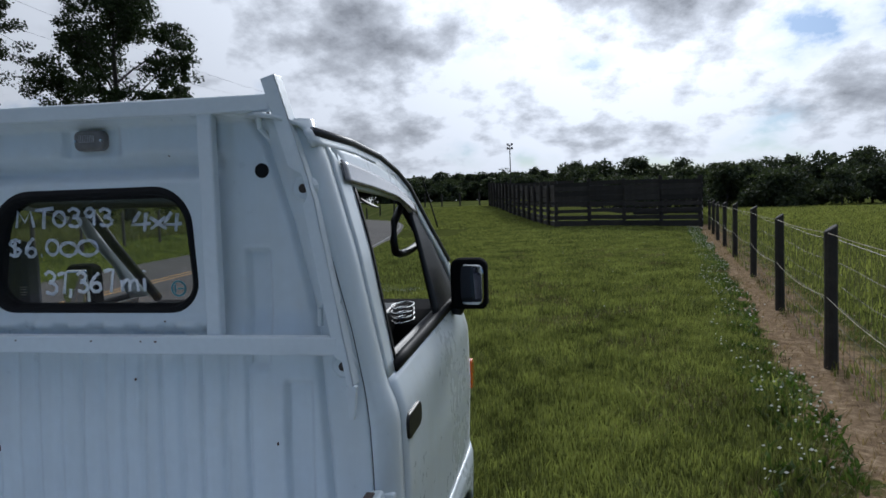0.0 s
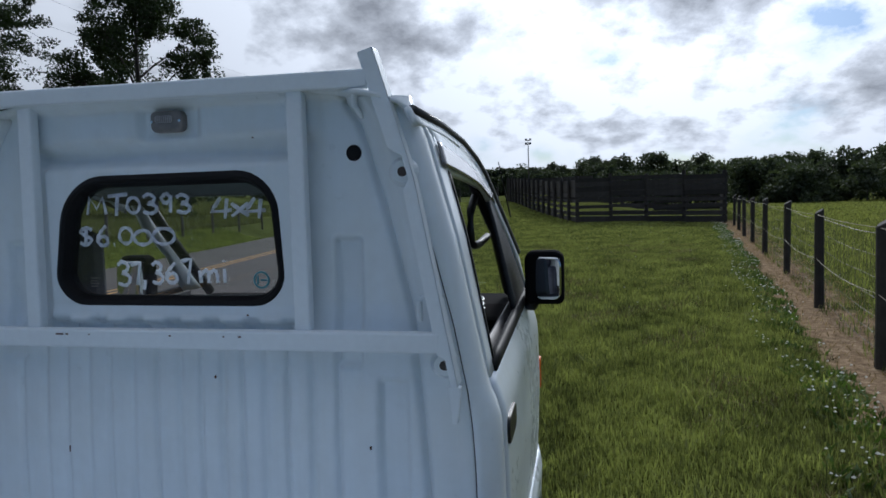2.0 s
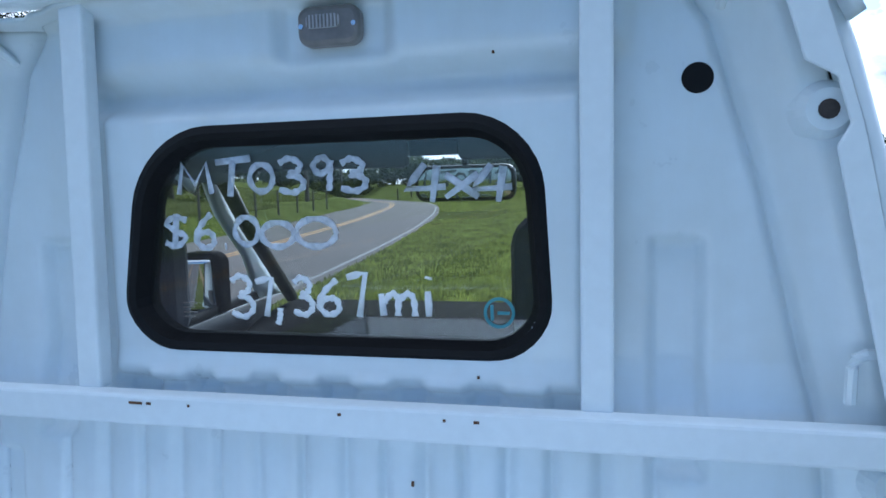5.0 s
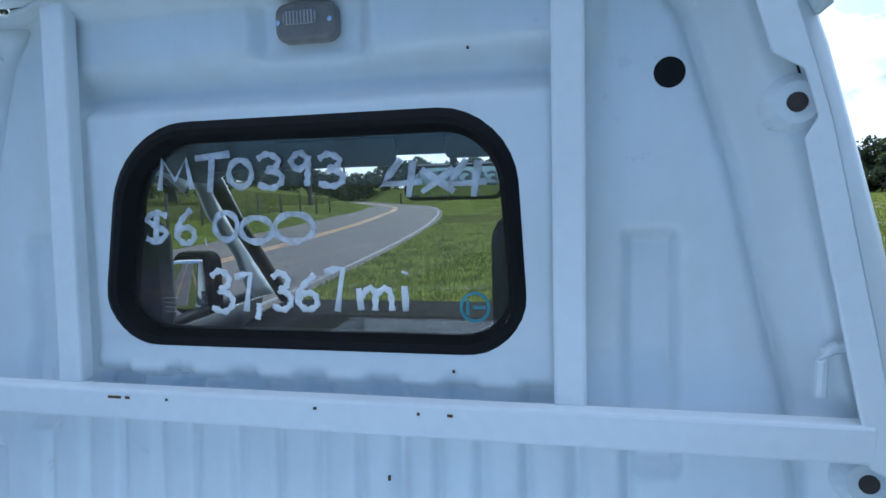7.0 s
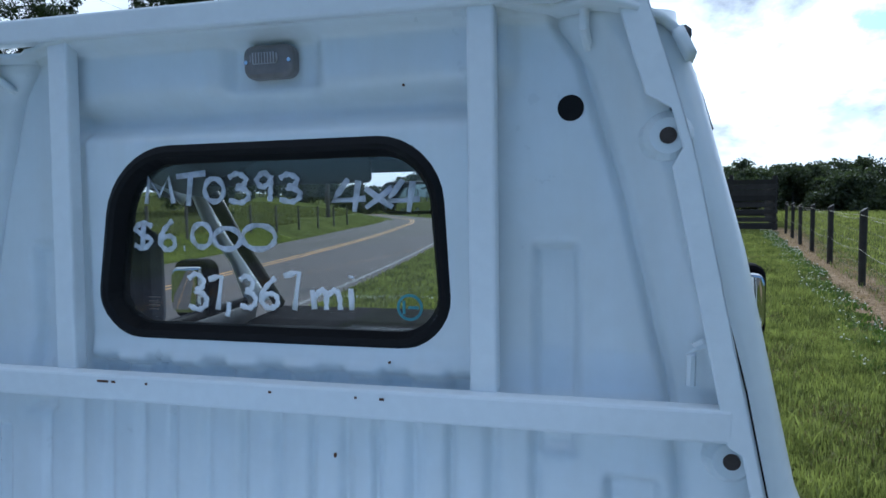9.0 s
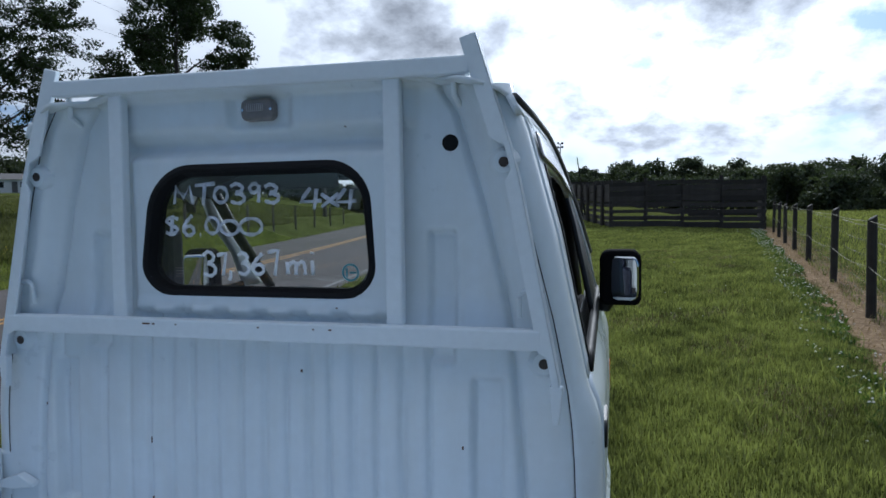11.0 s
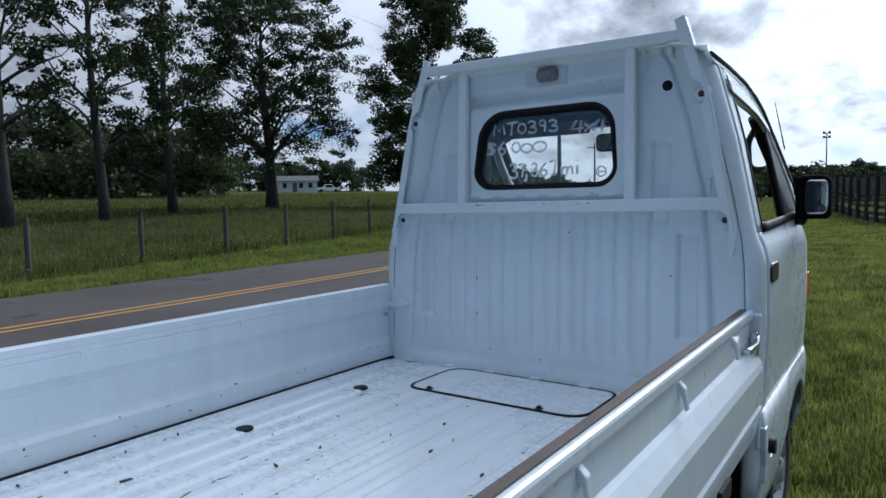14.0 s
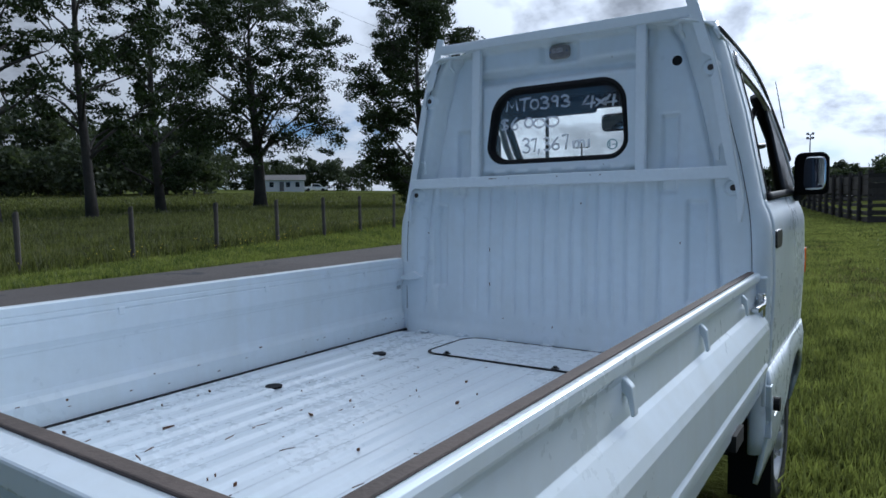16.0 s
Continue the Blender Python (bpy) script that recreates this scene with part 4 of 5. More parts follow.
def back_relief(x, z):
    """How far the pressed steel of the cab's back lies ahead (+) of its plane or bulges rearward (-)."""
    y = interp(BACK_LEAN, z)
    ax = abs(x)
    # pressed grooves of the lower half
    if z < 1.26:
        fade = 1.25 * float(smooth_step(0.74, 0.80, z) * (1 - smooth_step(1.22, 1.25, z)))
        for k, c in enumerate(RIBS):
            y += 0.0065 * bump_(x, c, 0.006 if k % 2 else 0.009) * fade
        y += 0.015 * pad(ax, z, 0.455, 0.515, 0.85, 1.172, 0.007)
        y -= 0.010 * float(smooth_step(0.72, 0.67, z))
    # window surround stands proud, with the sunk panels above, below and beside it
    y -= 0.020 * pad(ax, z, -1, 0.300, 1.284, 1.614, 0.013)
    y += 0.018 * pad(ax, z, -1, 0.32, 1.620, 1.652, 0.014)
    y -= 0.014 * pad(ax, z, -1, 0.34, 1.66, 1.80, 0.014)
    y += 0.018 * pad(ax, z, -1, 0.30, 1.250, 1.280, 0.008)
    for c in (-0.22, -0.13, -0.04, 0.05, 0.14, 0.23):
        y -= 0.014 * pad(x, z, c - 0.024, c + 0.024, 1.245, 1.290, 0.008)
    y += 0.017 * pad(ax, z, 0.366, 0.42, 1.20, 1.452, 0.007)
    # the long oblique crease down each side
    cr = interp([(0.70, 0.57), (1.045, 0.553), (1.2, 0.54), (1.28, 0.532), (1.516, 0.478), (1.675, 0.43), (1.72, 0.40)], z)
    y += 0.015 * bump_(ax, cr - 0.004, 0.007) * float(smooth_step(0.72, 0.8, z))
    # outside the crease the steel swells rearward to the corner seam
    rear = interp([(0.60, -0.068), (1.04, -0.054), (1.22, -0.044), (1.70, -0.040)], z)
    k = float(smooth_step(cr, cr + 0.050, ax))
    y = y * (1 - k) + rear * k
    # lamp boss
    y += 0.016 * pad(x, z, -0.056, 0.083, 1.664, 1.736, 0.012)
    # roof lip
    y -= 0.036 * float(smooth_step(1.726, 1.748, z))
    e = interp(BACK_W, z) - ax
    if e < 0.03:
        q = min(1.0, (0.03 - e) / 0.03)
        y += 0.005 * (1 - math.sqrt(max(0.0, 1 - q * q)))
    return y


def roof_edge(x):
    return 1.760 - 0.16 * x * x


cab_back = bmesh.new()
xs_, zs_ = np.linspace(-1, 1, 321), np.linspace(0.60, 1.757, 210)
hole_ = (WIN[0] + 0.012, WIN[1] - 0.012, WIN[2] + 0.012, WIN[3] - 0.012)
rows = []
for z0 in zs_:
    row = []
    for u in xs_:
        x = u * interp(BACK_W, z0)
        z = 0.60 + (z0 - 0.60) * (roof_edge(x) - 0.60) / (1.76 - 0.60)
        row.append((x, back_relief(x, z), z))
    rows.append(row)
sheet(cab_back, rows)


def in_hole(c):
    x0, x1, z0, z1 = hole_
    x0, x1 = x0 + 0.17 * max(0.0, c.z - 1.37), x1 - 0.07 * max(0.0, c.z - 1.37)
    r = 0.075
    dx, dz = max(x0 + r - c.x, c.x - (x1 - r), 0), max(z0 + r - c.z, c.z - (z1 - r), 0)
    return dx * dx + dz * dz < r * r


bmesh.ops.delete(cab_back, geom=[f for f in cab_back.faces if in_hole(f.calc_center_median())], context="FACES")
cab_back = part("cab_back_panel", cab_back, white, truck, "pressed white steel back panel with vertical ribs", smooth=True, thick=0.003)

# rear window: rubber gasket, pane, writing
def taper(outline):
    """The window narrows upwards, more on the passenger's side."""
    return [(x + (0.17 if x < 0 else -0.07) * max(0.0, z - 1.37), z) for x, z in outline]


win_out = taper(rounded(WIN[0], WIN[1], WIN[2], WIN[3], (0.075, 0.085, 0.095, 0.08), 8))
win_mid = taper(rounded(WIN[0] + 0.010, WIN[1] - 0.010, WIN[2] + 0.010, WIN[3] - 0.010, (0.068, 0.078, 0.088, 0.072), 8))
win_lip = taper(rounded(WIN[0] + 0.017, WIN[1] - 0.017, WIN[2] + 0.017, WIN[3] - 0.017, (0.062, 0.070, 0.080, 0.065), 8))
win_in = taper(rounded(WIN[0] + 0.026, WIN[1] - 0.025, WIN[2] + 0.024, WIN[3] - 0.025, (0.055, 0.062, 0.072, 0.058), 8))
rear_window = part("rear_window", prism(bmesh.new(), taper(rounded(WIN[0] + 0.02, WIN[1] - 0.02, WIN[2] + 0.02, WIN[3] - 0.02, 0.06, 8)), "y", -0.010, -0.006), veiled_glass, truck, "tinted rear window with white marker writing")
rear_window.visible_shadow = False
bm = bmesh.new()
loops = [[bm.verts.new((x, y, z)) for x, z in outline] for outline, y in ((win_out, 0.004), (win_out, -0.029), (win_mid, -0.0345), (win_lip, -0.031), (win_in, -0.013), (win_in, 0.004))]
for p, q in zip(loops, loops[1:] + loops[:1]):
    for k in range(len(p)):
        bm.faces.new((p[k], p[(k + 1) % len(p)], q[(k + 1) % len(p)], q[k]))
part("gasket", bm, black_rubber, rear_window, "thick black rubber gasket", smooth=False)


# strokes of each sign in a unit square, as "x,y x,y ..." with / between strokes
STROKES = {
    "M": "0,0 .14,1 .5,.3 .86,1 1,0", "T": "0,.92 1,1 / .5,.96 .38,0", "0": "o", "O": "o",
    "3": ".08,.86 .45,1 .85,.84 .75,.62 .4,.53 .85,.42 .98,.2 .6,0 .05,.1", "9": ".92,.78 .5,1 .08,.76 .4,.5 .9,.72 / .92,.9 .86,.4 .8,0",
    "4": ".5,1 .2,.6 0,.36 .5,.36 1,.4 / .8,.95 .72,.4 .66,0", "x": "0,1 .5,.5 1,0 / 1,1 .5,.5 0,0",
    "$": ".95,.82 .5,.92 .12,.74 .5,.52 .9,.34 .5,.08 .05,.18 / .56,1 .42,0", "6": ".8,1 .3,.66 .06,.28 .4,0 .85,.12 .78,.42 .4,.46 .12,.3",
    ".": ".4,0 .6,.04", "7": "0,.9 .5,.96 1,1 .8,.5 .62,0", ",": ".6,.9 .5,.4 .2,0",
    "m": "0,.95 .06,0 / .08,.6 .3,.95 .46,.75 .46,0 / .48,.6 .72,.95 .9,.75 .94,0", "i": ".45,.62 .5,.3 .5,0 / .5,.92 .55,.98",
}


def written(sign, x0, x1, z0, z1, width=0.0046, slope=0.0):
    """One painted sign on the pane, drawn with a broad marker."""
    bm = bmesh.new()
    code = STROKES[sign]
    if code == "o":
        strokes = [[(0.5 + 0.5 * math.cos(a), 0.5 + 0.5 * math.sin(a)) for a in np.linspace(1.9, 8.3, 20)]]
    else:
        strokes = []
        for stroke in code.split(" / "):
            p = [tuple(float(q) for q in xy.split(",")) for xy in stroke.split()]
            if sign in "369$m," and len(p) > 2:
                t = np.arange(len(p))
                fine = np.linspace(0, len(p) - 1, 5 * len(p))
                ext = np.array([p[0]] + p + [p[-1]])
                out = []
                for f in fine:
                    k = min(int(f), len(p) - 2)
                    h = f - k
                    a0, a1, a2, a3 = ext[k], ext[k + 1], ext[k + 2], ext[k + 3]
                    out.append(tuple(0.5 * (2 * a1 + (a2 - a0) * h + (2 * a0 - 5 * a1 + 4 * a2 - a3) * h * h + (3 * a1 - a0 - 3 * a2 + a3) * h ** 3)))
                p = out
            strokes.append(p)
    for n, p in enumerate(strokes):
        pts = [(x0 + (x1 - x0) * u, -0.0118 - 0.0004 * n, z0 + (z1 - z0) * v + slope * (u - 0.5)) for u, v in p]
        tube(bm, pts, [width * (0.86 + 0.2 * math.sin(1.7 * k + n)) for k in range(len(pts))], 8)
    for v in bm.verts:
        v.co.y = -0.0118 + (v.co.y + 0.0118) * 0.18
    return part("marker_writing", bm, marker_white if z0 < 1.43 else faint_marker, rear_window, "white painted sign", smooth=True)


for sign, x0, x1, z0, z1 in (("M", -0.203, -0.157, 1.513, 1.551), ("T", -0.150, -0.102, 1.509, 1.555), ("0", -0.104, -0.073, 1.514, 1.547), ("3", -0.067, -0.032, 1.512, 1.553), ("9", -0.022, 0.005, 1.513, 1.553), ("3", 0.013, 0.047, 1.512, 1.550),
                             ("4", 0.094, 0.142, 1.497, 1.541), ("x", 0.142, 0.180, 1.502, 1.528), ("4", 0.172, 0.218, 1.496, 1.538),
                             ("$", -0.229, -0.194, 1.444, 1.488), ("6", -0.185, -0.154, 1.445, 1.488), (".", -0.146, -0.138, 1.447, 1.452), ("0", -0.128, -0.096, 1.449, 1.483), ("0", -0.092, -0.049, 1.446, 1.476), ("0", -0.046, 0.006, 1.446, 1.480),
                             ("3", -0.140, -0.108, 1.358, 1.410), ("7", -0.104, -0.082, 1.359, 1.407), (",", -0.078, -0.068, 1.349, 1.372), ("3", -0.055, -0.028, 1.362, 1.408), ("6", -0.022, 0.010, 1.363, 1.406), ("7", 0.017, 0.041, 1.361, 1.414),
                             ("m", 0.060, 0.104, 1.363, 1.391), ("i", 0.110, 0.126, 1.363, 1.411)):
    written(sign, x0, x1, z0, z1)
bm = ring(bmesh.new(), rounded(0.183, 0.219, 1.351, 1.387, 0.0179, 6), rounded(0.1865, 0.2155, 1.3545, 1.3835, 0.0144, 6), "y", -0.0122, -0.0105)
part("maker_print", bm, teal_print, rear_window, "faded round teal print on glass")
part("maker_print", box(boxed(0.199, 0.213, -0.0122, -0.0105, 1.367, 1.3705), 0.191, 0.1945, -0.0122, -0.0105, 1.360, 1.378), teal_print, rear_window)
for k in range(4):
    part("small_print", boxed(-0.207, -0.192 + 0.004 * (k % 2), -0.0122, -0.0108, 1.356 + 0.006 * k, 1.3572 + 0.006 * k), lens_grey, rear_window, "row of tiny faded print")

# work lamp above the window
lamp = part("cargo_lamp", prism(bmesh.new(), rounded(-0.026, 0.050, 1.679, 1.724, 0.014, 5), "y", -0.026, -0.004), lens_grey, truck, "smoky grey cargo lamp", bevel=0.006)
part("lens", prism(bmesh.new(), rounded(-0.013, 0.027, 1.698, 1.713, 0.004, 3), "y", -0.0285, -0.025), lens_pale, lamp)
for k in range(9):
    part("lens_rib", boxed(-0.0115 + 0.0044 * k, -0.0098 + 0.0044 * k, -0.0296, -0.0284, 1.6985, 1.7125), lens_grey, lamp)
for x in (-0.020, 0.044):
    bm = bmesh.new()
    tube(bm, [(x, -0.028, 1.701), (x, -0.025, 1.701)], 0.003, 8)
    part("screw", bm, chrome, lamp)

# round opening in the panel: a solid black disc painted for its shaded inside
bm = bmesh.new()
tube(bm, [(0.412, -0.0095, 1.620), (0.412, 0.02, 1.620)], 0.0160, 24)
part("vent_opening", bm, black_rubber, truck, "round black opening in the panel")


# ---- tube rack behind the cab ----
rack = thing("headache_rack", "white-painted square tube rack bolted against the cab back", "truck rack")


def bar(name, a, b, w, d, parent=rack, mat=rack_white, label=""):
    """A square tube between two points in the rack's plane: w across, d deep."""
    A, B = Vector(a), Vector(b)
    u = (B - A).normalized()
    s = u.cross(Vector((0, 1, 0))).normalized()
    bm = bmesh.new()
    q = [(-w / 2, -d / 2), (w / 2, -d / 2), (w / 2, d / 2), (-w / 2, d / 2)]
    r0 = [bm.verts.new(A + s * i + Vector((0, j, 0))) for i, j in q]
    r1 = [bm.verts.new(B + s * i + Vector((0, j, 0))) for i, j in q]
    for k in range(4):
        bm.faces.new((r0[k], r0[(k + 1) % 4], r1[(k + 1) % 4], r1[k]))
    bm.faces.new(r0)
    bm.faces.new(r1[::-1])
    return part(name, bm, mat, parent, label, bevel=0.004)


bar("lower_crossbar", (-0.60, -0.070, 1.255), (0.59, -0.070, 1.258), 0.038, 0.026)
bar("top_crossbar", (-0.462, -0.050, 1.764), (0.462, -0.050, 1.754), 0.034, 0.028)
bar("upright", (-0.314, -0.052, 1.272), (-0.306, -0.044, 1.750), 0.034, 0.024)
bar("upright", (0.310, -0.052, 1.274), (0.310, -0.044, 1.742), 0.034, 0.024)
for s in (-1, 1):
    # each side post is an angle iron, notched where it passes the sockets: a flat face and a flange
    bm = bmesh.new()
    path = [(1.806, -0.016), (1.628, -0.018), (1.606, 0.003), (1.562, 0.003), (1.546, -0.012), (1.240, -0.013), (1.228, 0.0), (1.174, 0.0)]
    for flange in (False, True):
        prev = None
        for z, w0 in path:
            p = Vector((s * interp([(1.174, 0.609), (1.553, 0.536), (1.612, 0.520), (1.806, 0.460)], z), interp([(1.174, -0.068), (1.6, -0.05), (1.806, -0.045)], z), z))
            n = Vector((1, 0, 0.28 * s)) * s
            lo, y0, y1 = (0.010, -0.018, 0.022) if flange else (w0, -0.018, -0.012)
            ringv = [bm.verts.new(p + n * lo + Vector((0, y0, 0))), bm.verts.new(p + n * 0.014 + Vector((0, y0, 0))), bm.verts.new(p + n * 0.014 + Vector((0, y1, 0))), bm.verts.new(p + n * lo + Vector((0, y1, 0)))]
            if prev:
                for j in range(4):
                    bm.faces.new((prev[j], prev[(j + 1) % 4], ringv[(j + 1) % 4], ringv[j]))
            else:
                bm.faces.new(ringv)
            prev = ringv
        bm.faces.new(prev[::-1])
    part("side_post", bm, rack_white, rack, "white angle-iron side post", bevel=0.002)
    part("foot_bracket", prism(bmesh.new(), [(s * 0.604, 1.178), (s * 0.628, 1.178), (s * 0.624, 1.135), (s * 0.620, 1.108), (s * 0.610, 1.108), (s * 0.607, 1.14)], "y", -0.086, -0.070), rack_white, rack, bevel=0.002)
    bm = bmesh.new()
    tube(bm, [(0.430 * s, -0.045, 1.745), (0.430 * s, -0.045, 1.705), (0.433 * s, -0.012, 1.690)], 0.006, 8)
    part("top_stay", bm, rack_white, rack)
    # hooks for the tarpaulin
    bm = bmesh.new()
    tube(bm, [(0.592 * s, -0.050, 1.344), (0.560 * s, -0.056, 1.344), (0.5515 * s, -0.057, 1.340), (0.548 * s, -0.057, 1.331), (0.5475 * s, -0.057, 1.296)], 0.0058, 8)
    part("tarp_hook", bm, white, truck, "bent white rod hook")
    for hx_, hz_ in ((0.522, 1.578), (0.592, 1.211)):
        bm = bmesh.new()
        yb_ = back_relief(hx_, hz_)
        tube(bm, [(hx_ * s, yb_ + 0.006, hz_), (hx_ * s, yb_ - 0.004, hz_), (hx_ * s, yb_ - 0.013, hz_)], [0.032, 0.027, 0.020], 22)
        boss = part("rack_socket", bm, white, truck, "round pressed boss with a dark bolt hole", smooth=False)
        # flat brown disc whose colour stands for the dark inside of the bolt hole
        bm = bmesh.new()
        tube(bm, [(hx_ * s, yb_ - 0.007, hz_), (hx_ * s, yb_ - 0.0142, hz_)], 0.0095, 14)
        part("bolt", bm, bolt_hole_brown, boss)

# ---- cab shell ----
def side_pt(y, z, s, out=0.0):
    """A place on the cab's flank; the flank draws in towards the nose."""
    w = interp(SIDE_W, z) + out
    w -= 0.10 * max(0.0, (y - 0.92) / 0.28) ** 2
    return (s * w, y, z)


def flank(name, lower, upper, s, mat, parent, n=14, m=8, out=0.0, thick=0.012, label=""):
    """A skin between two lines of (y, z), laid on the flank."""
    def along(line, t):
        ts = np.linspace(0, 1, len(line))
        return float(np.interp(t, ts, [p[0] for p in line])), float(np.interp(t, ts, [p[1] for p in line]))
    rows = []
    for j in range(m + 1):
        row = []
        for i in range(n + 1):
            (y0, z0), (y1, z1) = along(lower, i / n), along(upper, i / n)
            row.append(side_pt(y0 + (y1 - y0) * j / m, z0 + (z1 - z0) * j / m, s, out))
        rows.append(row)
    return part(name, sheet(bmesh.new(), rows), mat, parent, label, smooth=True, thick=thick)


A_LINE = [(-0.05, 1.697), (0.20, 1.690), (0.40, 1.668), (0.54, 1.632), (0.63, 1.592), (0.755, 1.465), (0.93, 1.338), (1.07, 1.20)]
for s in (-1, 1):
    # rear corner pillar, from the back panel round to the door
    rows, seam = [], []
    for z0 in list(np.linspace(0.40, 1.06, 12)) + list(np.linspace(1.08, 1.757, 26)):
        wb = interp(BACK_W, max(0.6, z0))
        z = z0 if z0 < 0.6 else 0.60 + (z0 - 0.60) * (roof_edge(wb) - 0.60) / (1.76 - 0.60)
        ws = max(interp(SIDE_W, z), wb + 0.014)
        yb = back_relief(wb, max(z, 0.6))
        seam.append((s * (wb + 0.001), yb - 0.001, z))
        turn = [(s * (wb + 0.004 + (ws - wb - 0.004) * math.sin(q)), yb + 0.030 * (1 - math.cos(q)), z) for q in np.linspace(0, math.pi / 2, 7)]
        rows.append([(s * (wb - 0.004), yb + 0.003, z)] + turn + [(s * ws, max(0.004, yb + 0.034), z)])
    bm = bmesh.new()
    tube(bm, seam[6:], 0.0016, 6)
    part("seam", bm, black_rubber, truck, "dark joint between back panel and corner pillar")
    part("corner_pillar", sheet(bmesh.new(), rows), white, truck, smooth=True, thick=0.006)
    door = flank("door", [(0.009, 0.66), (0.35, 0.655), (0.6, 0.655), (0.95, 0.66)], [(0.009, 1.170), (0.35, 1.180), (0.6, 1.186), (0.97, 1.198)], s, white, truck, 20, 26, label="white steel door with a lowered window")
    # frame of the window: rear, top, and the dark quarter ahead of the glass
    flank("window_frame", [(0.009, 1.168), (0.072, 1.174)], [(0.012, 1.686), (0.105, 1.62)], s, white, door, 5, 16)
    flank("window_frame", [(0.095, 1.578), (0.35, 1.563), (0.52, 1.545), (0.585, 1.512)], [(0.012, 1.686), (0.35, 1.655), (0.52, 1.618), (0.61, 1.572)], s, white, door, 14, 4)
    if s > 0:
        flank("quarter_panel", [(0.585, 1.19), (0.95, 1.2)], [(0.585, 1.512), (0.60, 1.57)], s, black_plastic, door, 6, 10, out=-0.004, label="black plastic window quarter")
    flank("window_seal", [(0.060, 1.170), (0.6, 1.184), (0.97, 1.196)], [(0.060, 1.194), (0.6, 1.210), (0.97, 1.222)], s, black_rubber, door, 10, 2, out=0.004, thick=0.016, label="black rubber window seal")
    flank("window_seal", [(0.070, 1.19), (0.082, 1.19)], [(0.098, 1.58), (0.110, 1.575)], s, black_rubber, door, 2, 10, out=0.001, thick=0.016)
    # roof rail and windscreen pillar
    inner = [(y + 0.02, z - 0.05 - (0.02 if y > 0.55 else 0)) for y, z in A_LINE]
    flank("roof_rail", [(y, z - 0.032) for y, z in A_LINE[:5]], A_LINE[:5], s, white, truck, 16, 3)
    flank("windscreen_pillar", [(0.585, 1.575), (0.70, 1.455), (0.86, 1.335), (0.97, 1.20)], [(0.63, 1.592), (0.755, 1.465), (0.93, 1.338), (1.07, 1.20)], s, white, truck, 12, 3)
    rain = bmesh.new()
    tube(rain, [(side_pt(y, z, s)[0] + 0.004 * s, y, z + 0.004) for y, z in [(-0.03, 1.690), (0.20, 1.686), (0.40, 1.664), (0.54, 1.628), (0.63, 1.588), (0.755, 1.461), (0.93, 1.334)]], 0.010, 8)
    part("rain_gutter", rain, grey_plastic, truck, "dark roof gutter strip", smooth=True)
    # smoked wind visor above the window
    visor = flank("wind_visor", [(0.045, 1.592), (0.25, 1.577), (0.45, 1.556), (0.62, 1.505)], [(0.052, 1.640), (0.25, 1.622), (0.45, 1.592), (0.63, 1.535)], s, visor_grey, door, 16, 5, out=0.012, thick=0.003, label="glossy smoked wind deflector")
    # lower body with wheel arch, step and vents
    cy, cz, ar = 0.71, 0.24, 0.33
    rows = []
    for y in np.linspace(-0.035, 1.16, 49):
        inside = abs(y - cy) < ar
        zb = cz + math.sqrt(ar * ar - (y - cy) ** 2) if inside else 0.30
        zb = max(zb, 0.30)
        rows.append([side_pt(y, zb + (0.655 - zb) * j / 8, s, 0.004) for j in range(9)])
    part("lower_body", sheet(bmesh.new(), rows), white, truck, "white sill with front wheel arch", smooth=True, thick=0.014)
    for k in range(4):
        bm = bmesh.new()
        y0, z0 = 0.06 + 0.012 * k, 0.560 - 0.026 * k
        tube(bm, [(s * 0.697, y0, z0), (s * 0.6985, y0 + 0.06, z0 + 0.010)], 0.0022, 6)
        part("vent_slot", bm, white, truck, "slanted pressed vent slot")
    flank("door_trim", [(0.11, 0.66), (0.97, 0.66)], [(0.11, 1.185), (0.97, 1.205)], s, grey_plastic, door, 8, 10, out=-0.035, thick=0.006, label="dark inner door trim")
    flank("door_gap", [(0.000, 0.64), (0.014, 0.64)], [(0.000, 1.685), (0.014, 1.685)], s, black_rubber, truck, 2, 24, out=-0.010, thick=0.004, label="dark shut line of the door")
    # handle and lock
    handle = part("door_handle", prism(bmesh.new(), rounded(0.035, 0.165, 1.022, 1.080, 0.022, 5), "x", s * 0.680, s * 0.703), black_plastic, door, "black flap door handle", bevel=0.004)
    part("handle_dish", prism(bmesh.new(), rounded(0.022, 0.178, 0.935, 1.090, 0.02, 4), "x", s * 0.680, s * 0.6925), white, door, bevel=0.003)
    bm = bmesh.new()
    tube(bm, [(s * 0.68, 0.060, 0.968), (s * 0.697, 0.060, 0.968)], 0.013, 14)
    part("lock", bm, black_plastic, door, "black key lock")
    # side marker
    part("side_marker", prism(bmesh.new(), rounded(0.985, 1.03, 0.86, 0.965, 0.01, 3), "x", s * 0.672, s * 0.700), orange_lens, truck, "orange side marker lens", bevel=0.004)
    # mirror
    mx_ = 0.731 if s > 0 else 0.700
    mirror = part("wing_mirror", prism(bmesh.new(), rounded(s * mx_ - 0.060, s * mx_ + 0.060, 1.190, 1.356, (0.022, 0.03, 0.03, 0.022), 5), "y", 0.758, 0.812), dash_black, truck, "large black wing mirror", bevel=0.012)
    # slightly domed glass, turned in towards the driver
    rows = []
